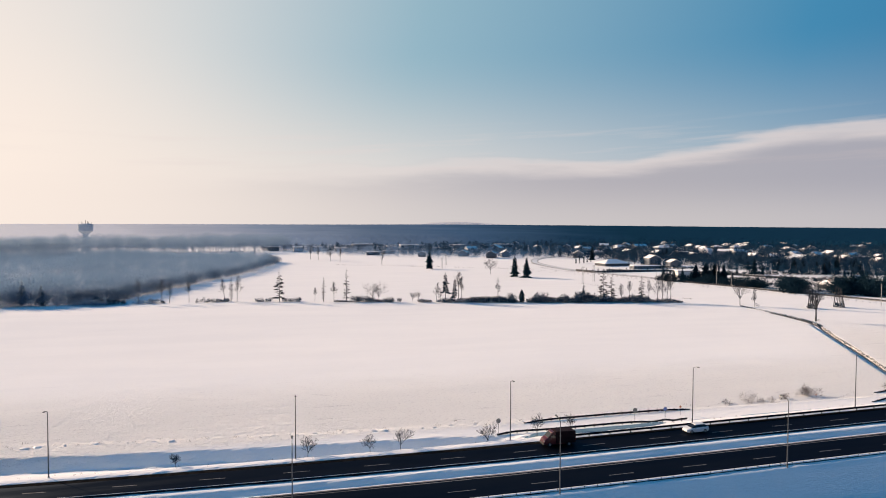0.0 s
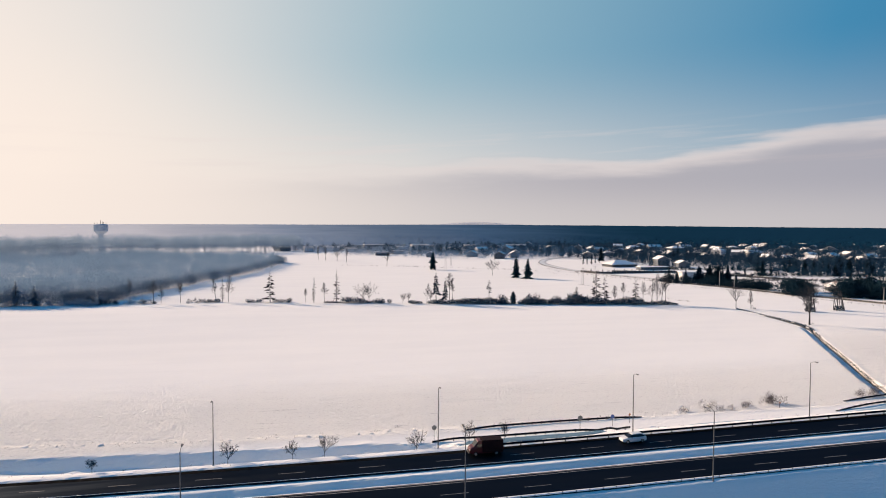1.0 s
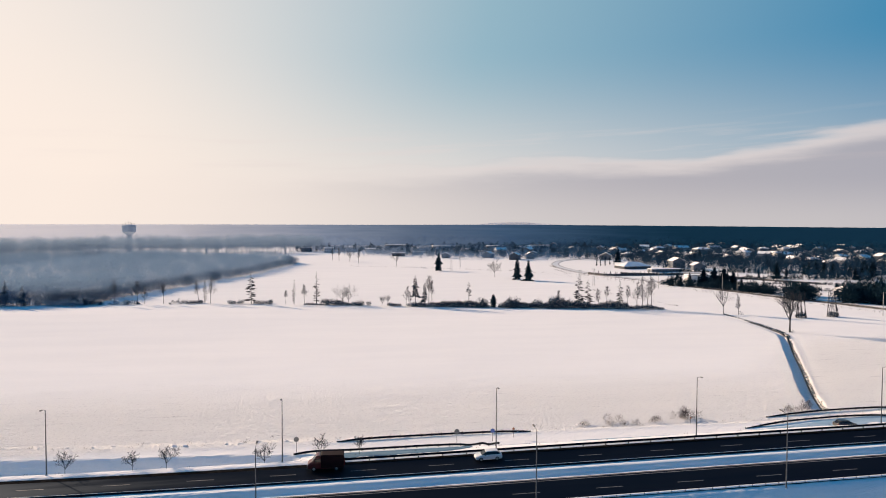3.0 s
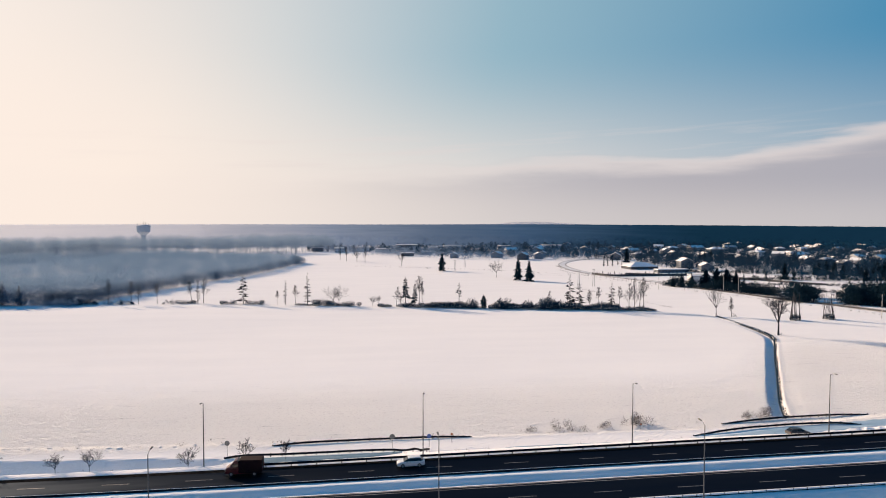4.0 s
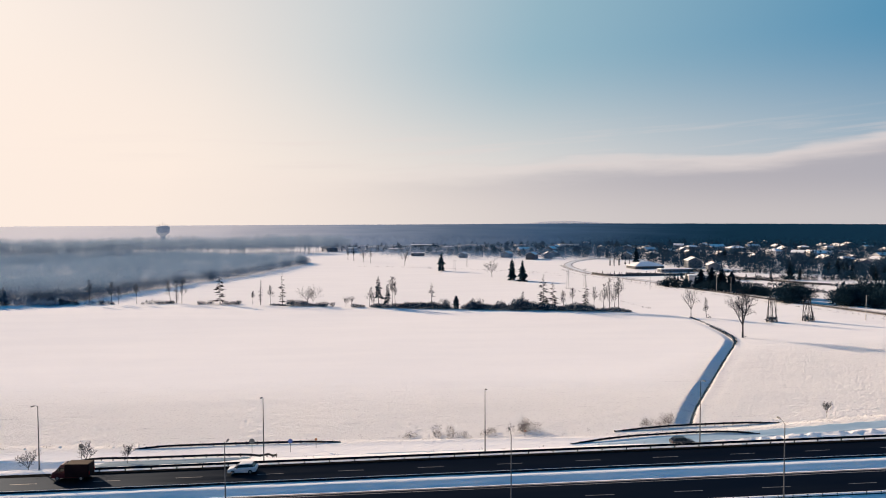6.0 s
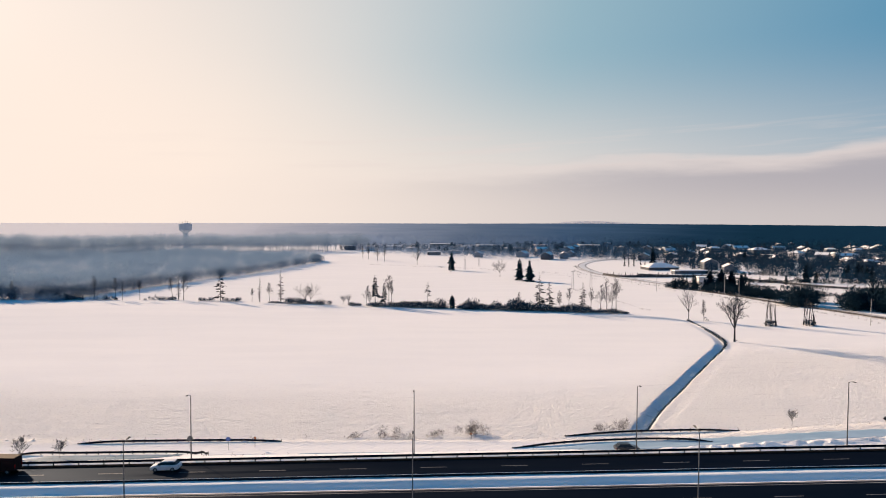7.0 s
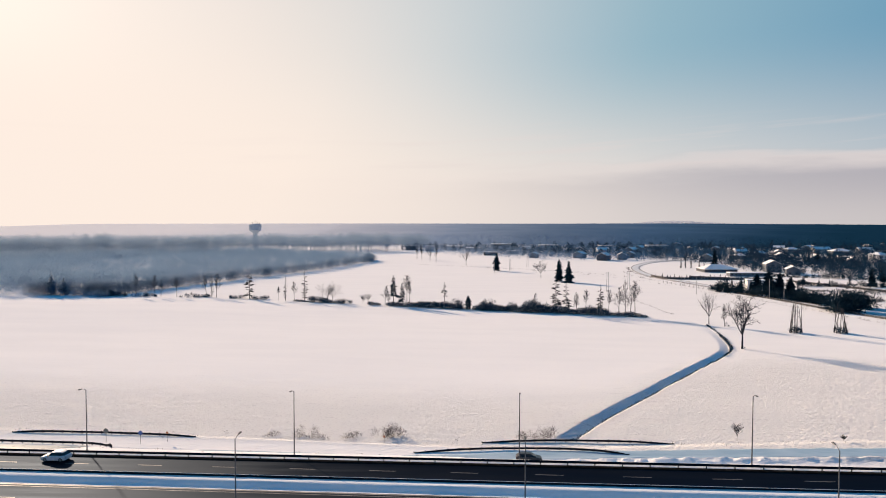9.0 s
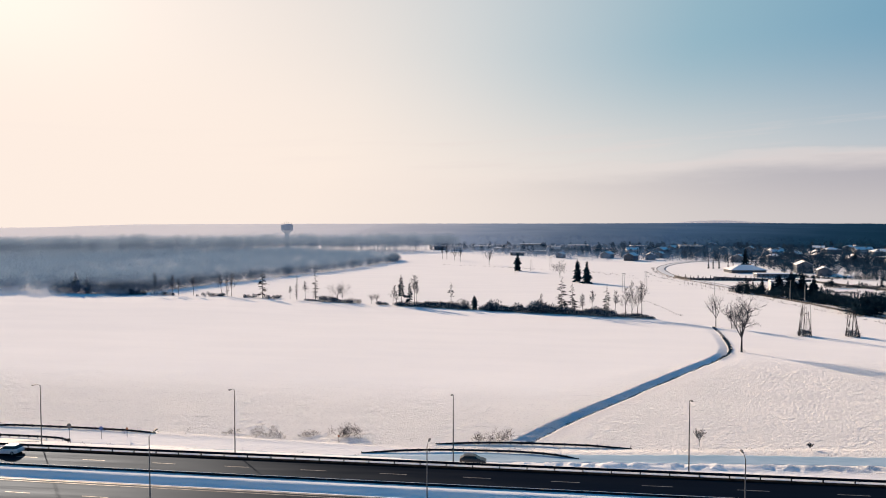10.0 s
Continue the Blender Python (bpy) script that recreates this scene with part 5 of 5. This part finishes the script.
def strip(name, label, category, pts, width, lift, mat, shift=0.0, taper=0):
    line = smooth_line(pts)
    st = []
    for k, p in enumerate(line):
        d = (line[min(k + 1, len(line) - 1)] - line[max(0, k - 1)]).normalized()
        side = Vector((d.y, -d.x, 0))
        q = p + side * shift
        st.append(((q.x, q.y, float(ground_z(q.x, q.y))), side))
    st = [(q, side * min(1.0, (k + 0.4) / taper)) if taper else (q, side) for k, (q, side) in enumerate(st)]
    s = Shape().sweep([(-width / 2, -0.4), (-width / 2, lift), (-width / 6, lift + 0.02), (width / 6, lift + 0.02), (width / 2, lift), (width / 2, -0.4)], st)
    return thing(name, label, category, kind="structure", data=s.mesh(name, mat))


strip("village_road", "snow-packed village road curving past the gardens", "road", LANE, 5.5, 0.16, PACKED, 6.0)
strip("slush_edge", "dark slushy edge of the village road", "road", LANE, 0.8, 0.22, SLUSH, 2.6)
strip("slush_edge", "dark slushy edge of the village road", "road", LANE, 0.9, 0.22, SLUSH, 9.4)


def blue_sheet(name, label, pts, width, taper=4, mat=LANE_BLUE):
    """A thin blue sheet that follows the land, drawn to a point at both ends."""
    line = smooth_line(pts, 1.6)
    n, across = len(line), np.linspace(-0.5, 0.5, 11)
    rows = []
    for k, p in enumerate(line):
        d = (line[min(k + 1, n - 1)] - line[max(0, k - 1)]).normalized()
        w = width * min(1.0, (k + 0.3) / taper, (n - k) / taper) * (1 + 0.08 * math.sin(k * 1.7))
        rows.append([(p.x + d.y * a * w, p.y - d.x * a * w) for a in across])
    xy = np.array(rows)
    z = ground_z(xy[..., 0], xy[..., 1]) + 0.07
    z[:, 0] -= 0.25
    z[:, -1] -= 0.25
    i = (np.arange(n - 1)[:, None] * 11 + np.arange(10)[None, :]).ravel()
    thing(name, label, "road", kind="structure", data=mesh_np(name, np.concatenate([xy, z[..., None]], -1), np.concatenate([np.stack([i, i + 1, i + 12], -1), np.stack([i, i + 12, i + 11], -1)]), mat, True))


blue_sheet("side_lane", "pale blue side lane beside the embankment", [(80, 111.6), (100, 112.2), (126, 114.6), (145, 118.6), (160, 120.6), (170, 122.1), (187, 124.8), (200, 126.4), (230, 130), (300, 138)], 5.2, 12)
blue_sheet("ice_apron", "dark blue sheet on the bank inside the curving rail", [(37.5, 110.6), (48, 110.4), (58, 110.4), (67, 110.0)], 9.6, 4, APRON)


def tufts(name, label, pts, spread, gap, h, mat=REED, seed=1, twigs_each=16, blade=0.07):
    r = np.random.default_rng(seed)
    c = []
    for p in smooth_line(pts, gap):
        if r.random() < 0.75:
            c.append((p.x + r.normal() * spread, p.y + r.normal() * spread, 0))
    c = np.array(c)
    c[:, 2] = ground_z(c[:, 0], c[:, 1]) + h * 0.3
    size = h * (0.5 + 0.8 * r.random((len(c), 1)))
    v, f = sprays(c, np.concatenate([size * 1.3, size * 0.8, size * 0.6], 1), twigs_each, 0.9, blade, 1.0, r)
    thing(name, label, "dry weeds", kind="stuff", data=mesh_np(name, v, f, mat))


tufts("lane_weeds", "dry weeds poking through snow beside the village road", [(p[0] - 9, p[1] - 4) for p in LANE[1:9]], 0.9, 2.2, 0.7, seed=2)
tufts("lane_weeds_far", "dry weeds poking through snow beside the village road", [(p[0] - 1, p[1]) for p in LANE[1:10]], 0.4, 1.6, 0.9, seed=3)
tufts("meadow_weeds", "line of dry weeds across the snowy meadow", [(46, 656), (97, 631), (149, 598), (195, 565), (239, 525)], 1.2, 2.4, 0.8, seed=4)
tufts("meadow_weeds_near", "line of dry weeds across the snowy meadow", [(195, 555), (221, 517), (244, 468), (255, 429), (269, 379)], 0.8, 2.6, 0.5, seed=5)
strip_water = smooth_line([(x + 0.1, y) for x, y in DITCH[:8]], 1.5)
stations = [((p.x, p.y, float(ground_z(p.x, p.y)) + 0.22), Vector((0.88, -0.47, 0))) for p in strip_water]
thing("ditch_water", "narrow dark water at the bottom of the field ditch", "water", kind="structure", data=Shape().sweep([(-0.45, -0.8), (-0.45, 0.0), (0.5, 0.0), (0.5, -0.8)], stations).mesh("ditch_water", plain("dark_ditch_water", (0.010, 0.014, 0.016), (0.022, 0.026, 0.028), 0.25, scale=0.8)))
tufts("ditch_reeds", "dark dry reeds along the bottom of the field ditch", [(x + 0.26, y - 0.14) for x, y in DITCH[:9]], 0.05, 0.22, 0.40, BRUSH, 6, 18, 0.10)
tufts("track_weeds", "dry weeds along the field track", [(213, 316), (209, 345), (204, 380), (197, 425)], 0.5, 1.6, 0.5, seed=7)
tufts("field_edge_weeds", "dry stalks poking through the snow beside the road", [(-80, 132.0), (-20, 126.6), (44, 124.2), (90, 126), (130, 128), (230, 133)], 1.6, 1.8, 0.35, REED, 8, 10)
tufts("verge_stalks", "dry stalks on the snowy verge", [(-90, 116.8), (-40, 111.4), (0, 108.8), (60, 107.6), (150, 107.6), (240, 107)], 0.9, 1.9, 0.3, REED, 9, 8)


def board_fence(pts, h, label, gap=2.5):
    ob = thing("fence", label, "fence", group="garden fences")
    line = smooth_line(pts, gap)
    panel_mesh, post_mesh = {}, Shape().box(-0.09, 0.09, -0.09, 0.09, -0.4, h + 0.15).mesh("fence_post", CONCRETE)
    for a, b in zip(line, line[1:]):
        ln = (b - a).length
        key = round(ln, 1)
        if key not in panel_mesh:
            panel_mesh[key] = Shape().box(0.09, key - 0.09, -0.03, 0.03, 0.05, h).mesh("fence_panel", FENCE)
        z = float(ground_z(a.x, a.y))
        m = pose(a.x, a.y, z, 0, 0, math.degrees(math.atan2(b.y - a.y, b.x - a.x)))
        part("fence_panel", panel_mesh[key], ob, m=m)
        part("fence_post", post_mesh, ob, m=m)


board_fence([(248, 538), (257, 516), (280, 515), (326, 517)], 1.8, "long dark board fence round a garden plot")
board_fence([(276, 535), (304, 520), (337, 513)], 1.6, "dark board fence across the snowy plots")
board_fence([(272, 417), (284, 384), (290, 360), (297, 331), (307, 293), (318, 252)], 0.9, "dark board fence along the village road")
board_fence([(337, 506), (365, 442), (378, 423)], 1.4, "dark board fence between garden plots")
posts = thing("post_fence", "row of pale concrete fence posts in the snow", "fence", group="garden fences")
post_mesh = Shape().box(-0.16, 0.16, -0.16, 0.16, -0.4, 1.9, 0.03).mesh("fence_post", CONCRETE)
for k in range(13):
    x, y = 244.5 + 1.94 * k, 479.5 - 3.9 * k
    part("fence_post", post_mesh, posts, m=pose(x, y, float(ground_z(x, y))))


def power_pole(x, y, h, twin=False):
    ob = thing("power_pole", "pale concrete power pole in the snow", "utility pole", pose(x, y, float(ground_z(x, y)) - 0.1), group="power poles")
    for s in ((-0.7, 0.7) if twin else (0,)):
        part("pole", Shape().tube((s, 0, -0.4), (s * 0.6, 0, h), 0.17, 0.10, 7).mesh("pole", CONCRETE), ob)
    arm = part("crossarm", Shape().box(-1.1, 1.1, -0.06, 0.06, h - 0.5, h - 0.36).mesh("crossarm", STEEL), ob)
    for s in (-0.95, 0, 0.95):
        part("insulator", Shape().tube((s, 0, h - 0.36), (s, 0, h - 0.12), 0.05, 0.035, 6).mesh("insulator", CONCRETE), arm)


for x, y, h, twin in ((283, 391, 11, False), (287, 381, 10, False), (198, 419, 12, True), (213, 433, 12, True), (248, 408, 11, False), (291, 271, 11, False), (304, 347, 10, False), (137, 583, 10, True), (124, 563, 9, False), (326, 212, 11, False), (153, 633, 10, True)):
    power_pole(x, y, h, twin)

# ---- water tower above the wood ----
# The concrete's blue-grey has the distance haze mixed in.
HAZY = plain("hazy_tower_concrete", (0.36, 0.42, 0.50), (0.44, 0.50, 0.57), 0.9, scale=0.2)
tower = thing("water_tower", "concrete water tower with a wide tank above the wood", "water tower", pose(-278, 1037, float(ground_z(-278, 1037))))
part("shaft", Shape().tube((0, 0, -1), (0, 0, 30), 4.2, 3.4, 16).mesh("shaft", HAZY), tower)
part("tank", Shape().tube((0, 0, 24.5), (0, 0, 29.5), 4.0, 9.6, 20).tube((0, 0, 29.5), (0, 0, 38.5), 9.6, 10.2, 20).tube((0, 0, 38.5), (0, 0, 39.8), 10.2, 6.0, 20).mesh("tank", HAZY), tower)
for dx, dy, h in ((0, 0, 5.5), (-5, 1, 3.4), (4.5, -2, 3.0), (7.5, 0, 2.4), (-8, -1, 2.2), (2, 3, 4.0)):
    part("antenna", Shape().tube((dx, dy, 38.4), (dx, dy, 39.4 + h), 0.3, 0.22, 5).mesh("antenna", STEEL), tower, "thin steel mast")


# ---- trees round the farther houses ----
# Both stands wear the forest colour, painted haze included.
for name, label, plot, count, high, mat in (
        ("village_trees", "haze-coloured bare trees among the far houses", [(-10, 985), (60, 850), (150, 770), (240, 725), (330, 745), (430, 850), (430, 1190), (-20, 1190)], 2000, 8.0, FOREST),
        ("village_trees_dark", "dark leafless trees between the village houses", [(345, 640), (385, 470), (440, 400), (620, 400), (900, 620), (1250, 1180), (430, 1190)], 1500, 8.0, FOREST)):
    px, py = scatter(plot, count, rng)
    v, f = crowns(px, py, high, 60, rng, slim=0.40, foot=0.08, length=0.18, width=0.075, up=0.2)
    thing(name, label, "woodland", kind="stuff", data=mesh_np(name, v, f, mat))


def evergreen_hedge(label, pts, h, seed, width=1.6):
    """A dark clipped-out row of thuja and juniper along a plot."""
    r = np.random.default_rng(seed)
    line = smooth_line(pts, 0.9)
    px = np.array([p.x for p in line]) + r.normal(size=len(line)) * 0.5
    py = np.array([p.y for p in line]) + r.normal(size=len(line)) * 0.5
    hh = h * (0.55 + 0.6 * r.random(len(line))) * (0.75 + 0.4 * value_noise(px / 9, py / 9, seed))
    keep = value_noise(px / 12, py / 12, seed + 1) > -0.55
    px, py, hh = px[keep], py[keep], hh[keep]
    c = np.stack([px, py, ground_z(px, py) + hh * 0.45], -1)
    v, f = sprays(c, np.stack([hh * 0.1 + width * 0.5, hh * 0.1 + width * 0.5, hh * 0.55], -1), 80, 0.42, 0.12, 0.9, r)
    thing("evergreen_hedge", label, "hedge", group="garden hedges", kind="stuff", data=mesh_np("evergreen_hedge", v, f, NEEDLES))


for k, (pts, h) in enumerate((([(300, 436), (360, 424), (430, 402)], 3.4), ([(292, 392), (330, 384), (372, 374)], 3.0), ([(360, 352), (410, 340), (470, 322)], 4.0), ([(330, 470), (400, 462), (480, 440)], 4.2), ([(336, 548), (420, 520), (520, 490)], 4.5),
                              ([(372, 402), (384, 360), (396, 326)], 3.6), ([(320, 300), (345, 292), (380, 288)], 4.0))):
    evergreen_hedge("dark evergreen hedge between the snowy garden plots", pts, h, 300 + k)


# ---- vehicles ----
def paint(name, lo, hi):
    return plain(name, lo, hi, 0.28, 0.0, scale=0.8)


TYRE = plain("tyre_rubber", (0.015, 0.015, 0.015), (0.03, 0.03, 0.03), 0.8, scale=4)
RIM = plain("alloy_rim", (0.35, 0.35, 0.36), (0.5, 0.5, 0.51), 0.35, 0.8, scale=4)
CAR_GLASS = plain("car_glass", (0.012, 0.014, 0.016), (0.02, 0.022, 0.024), 0.06, scale=1)
BLACK = plain("black_trim", (0.02, 0.02, 0.02), (0.035, 0.035, 0.035), 0.5, scale=4)
CLEAR = plain("headlight_glass", (0.55, 0.56, 0.57), (0.7, 0.7, 0.71), 0.08, scale=4)
RED_GLASS = plain("tail_light", (0.25, 0.01, 0.01), (0.35, 0.02, 0.02), 0.15, scale=4)


def lofted(sections, name, mat):
    """A body from cross-sections (x, half width low, half width high, z low, z shoulder, z top)."""
    s, rings = Shape(), []
    for x, wl, wh, z0, z1, z2 in sections:
        rings.append([(x, -wl, z0), (x, -wl, z1), (x, -wh, z2), (x, wh, z2), (x, wl, z1), (x, wl, z0)])
    n = 6
    for r in rings:
        s.v += r
    for i in range(len(rings) - 1):
        s.f += [(i * n + k, i * n + (k + 1) % n, (i + 1) * n + (k + 1) % n, (i + 1) * n + k) for k in range(n)]
    s.f += [tuple(range(n)), tuple(range(len(s.v) - 1, len(s.v) - n - 1, -1))]
    me = s.mesh(name, mat)
    bm = bmesh.new()
    bm.from_mesh(me)
    bmesh.ops.bevel(bm, geom=bm.edges[:], offset=0.05, segments=2, affect="EDGES", clamp_overlap=True)
    bm.to_mesh(me)
    bm.free()
    return me


def wheels(car, axles, half, r):
    tyre = Shape().tube((0, -0.11, 0), (0, 0.11, 0), r, r, 18).mesh("tyre", TYRE)
    rim = Shape().tube((0, -0.115, 0), (0, 0.115, 0), r * 0.62, r * 0.62, 14).mesh("rim", RIM)
    for ax in axles:
        for s in (-1, 1):
            w = new("wheel")
            w.parent, w.matrix_basis = car, pose(ax, s * half, r)
            part("tyre", tyre, w), part("rim", rim, w)


def van(x, y, z):
    m = pose(x, y, z, 0, -1.0, 180)
    ob = thing("van", "red van, its box body coloured dark for its shaded side", "van", m)
    red = paint("red_van_paint", (0.06, 0.004, 0.009), (0.09, 0.006, 0.012))
    # Near-black paint here stands for the van's unlit side.
    part("box_body", lofted([(-2.9, 1.0, 0.97, 0.55, 1.6, 2.42), (-2.8, 1.04, 1.0, 0.5, 1.6, 2.5), (0.55, 1.04, 1.0, 0.5, 1.6, 2.5), (0.7, 1.0, 0.97, 0.55, 1.6, 2.42)], "box_body", plain("shaded_box_paint", (0.010, 0.004, 0.006), (0.018, 0.007, 0.009), 0.7, scale=0.8, shine=0.1)), ob, "high box body with its shade in the colour")
    body = part("body", lofted([(-2.7, 0.9, 0.8, 0.45, 0.6, 0.7), (0.5, 0.95, 0.88, 0.35, 0.8, 0.9), (0.72, 0.99, 0.88, 0.35, 1.35, 2.3), (0.95, 0.99, 0.88, 0.35, 1.35, 2.45), (1.35, 0.99, 0.84, 0.35, 1.3, 2.35), (2.0, 0.97, 0.85, 0.35, 1.15, 1.5), (2.55, 0.92, 0.82, 0.38, 0.95, 1.18), (2.75, 0.82, 0.74, 0.42, 0.8, 0.95)], "body", red), ob)
    part("windscreen", Shape().add([(1.40, -0.78, 2.28), (1.40, 0.78, 2.28), (2.02, 0.80, 1.52), (2.02, -0.80, 1.52), (1.36, -0.78, 2.25), (1.36, 0.78, 2.25), (1.98, 0.80, 1.49), (1.98, -0.80, 1.49)],
         [(0, 1, 2, 3), (7, 6, 5, 4), (0, 4, 5, 1), (1, 5, 6, 2), (2, 6, 7, 3), (3, 7, 4, 0)]).mesh("windscreen", CAR_GLASS), body, "dark glass windscreen")
    for s in (-1, 1):
        part("side_window", Shape().box(0.75, 1.55, s * 0.97 - 0.02, s * 0.97 + 0.02, 1.42, 1.95, 0.01).mesh("side_window", CAR_GLASS), body, "dark side window")
        part("headlight", Shape().box(2.58, 2.74, s * 0.68 - 0.16, s * 0.68 + 0.16, 0.80, 1.0, 0.02).mesh("headlight", CLEAR), body, "clear headlight")
        part("tail_light", Shape().box(-2.96, -2.86, s * 0.88 - 0.07, s * 0.88 + 0.07, 0.9, 1.5, 0.01).mesh("tail_light", RED_GLASS), body, "red tail light")
        part("mirror", Shape().box(1.45, 1.6, s * 1.12 - 0.1, s * 1.12 + 0.1, 1.5, 1.8, 0.02).mesh("mirror", BLACK), body, "black wing mirror")
    part("bumper", Shape().box(2.6, 2.86, -0.88, 0.88, 0.35, 0.62, 0.04).mesh("bumper", BLACK), body, "black front bumper")
    wheels(ob, (-1.75, 1.75), 0.88, 0.34)


def car(x, y, z, turn, lo, hi, label, pitch=0.0):
    ob = thing("car", label, "car", pose(x, y, z, 0, pitch, turn))
    pt = paint("car_paint", lo, hi)
    body = part("body", lofted([(-2.2, 0.78, 0.70, 0.40, 0.75, 0.92), (-2.05, 0.88, 0.78, 0.28, 0.80, 1.02), (-1.2, 0.91, 0.80, 0.22, 0.82, 1.02), (0.9, 0.91, 0.80, 0.22, 0.80, 0.98), (1.6, 0.89, 0.78, 0.24, 0.74, 0.88), (2.1, 0.80, 0.70, 0.28, 0.62, 0.74), (2.2, 0.70, 0.62, 0.34, 0.55, 0.62)], "body", pt), ob)
    part("roof", lofted([(-1.55, 0.60, 0.56, 1.36, 1.42, 1.46), (-1.0, 0.64, 0.58, 1.40, 1.46, 1.52), (0.1, 0.64, 0.58, 1.40, 1.45, 1.50), (0.45, 0.61, 0.56, 1.34, 1.40, 1.44)], "roof", pt), body)
    part("cabin_glass", lofted([(-2.0, 0.74, 0.70, 0.96, 0.99, 1.02), (-1.45, 0.77, 0.60, 0.96, 1.02, 1.38), (0.40, 0.77, 0.60, 0.96, 1.02, 1.38), (1.15, 0.74, 0.70, 0.90, 0.95, 0.99)], "cabin_glass", CAR_GLASS), body, "dark wrap-around glass")
    for s in (-1, 1):
        part("headlight", Shape().box(2.02, 2.16, s * 0.58 - 0.14, s * 0.58 + 0.14, 0.56, 0.70, 0.01).mesh("headlight", CLEAR), body, "clear headlight")
        part("tail_light", Shape().box(-2.2, -2.1, s * 0.62 - 0.14, s * 0.62 + 0.14, 0.72, 0.86, 0.01).mesh("tail_light", RED_GLASS), body, "red tail light")
        part("mirror", Shape().box(0.55, 0.70, s * 0.98 - 0.08, s * 0.98 + 0.08, 0.95, 1.08, 0.01).mesh("mirror", BLACK), body, "black wing mirror")
    wheels(ob, (-1.32, 1.32), 0.82, 0.32)


def pitch_at(x):
    return math.degrees(math.atan2(float(zr(x + 2) - zr(x - 2)), 4))


van(42.0, on_road(42.0, 102.2)[1], float(zr(42.0)) + 0.04)
car(68.0, on_road(68.0, 101.7)[1], float(zr(68.0)) + 0.04, 180, (0.62, 0.63, 0.64), (0.74, 0.74, 0.75), "white saloon car driving on the wet road", pitch_at(68.0))
car(143.5, 115.4, float(ground_z(143.5, 115.4)) + 0.08, 3, (0.012, 0.013, 0.015), (0.025, 0.026, 0.03), "black car on the pale blue side lane")


# ---- road signs ----
def road_sign(x, y, face, label, r=0.42, h=2.1, back=False):
    ob = thing("road_sign", label, "road sign", pose(x, y, float(ground_z(x, y)) - 0.05), group="road signs")
    part("post", Shape().tube((0, 0, -0.3), (0, 0, h + r), 0.035, 0.035, 6).mesh("post", STEEL), ob)
    part("plate", Shape().tube((0, -0.05, h), (0, -0.035, h), r, r, 20).mesh("plate", face), ob)


BLUE_SIGN = plain("blue_sign_face", (0.02, 0.08, 0.30), (0.03, 0.10, 0.36), 0.35)
GREY_SIGN = plain("grey_sign_back", (0.10, 0.11, 0.12), (0.16, 0.17, 0.18), 0.5, 0.3)
ORANGE_SIGN = plain("orange_sign_face", (0.34, 0.13, 0.06), (0.42, 0.17, 0.08), 0.4)
road_sign(65.6, 118.0, GREY_SIGN, "round road sign with a grey back", 0.5, 2.2)
road_sign(72.4, 118.0, BLUE_SIGN, "round blue road sign on a thin post", 0.42, 2.0)
road_sign(76.8, 119.4, ORANGE_SIGN, "small orange marker on a thin post", 0.25, 1.7)
road_sign(36.4, 116.9, GREY_SIGN, "round road sign with a grey back", 0.45, 2.6)
road_sign(116.5, 126.0, ORANGE_SIGN, "small orange marker on a thin post", 0.2, 1.2)
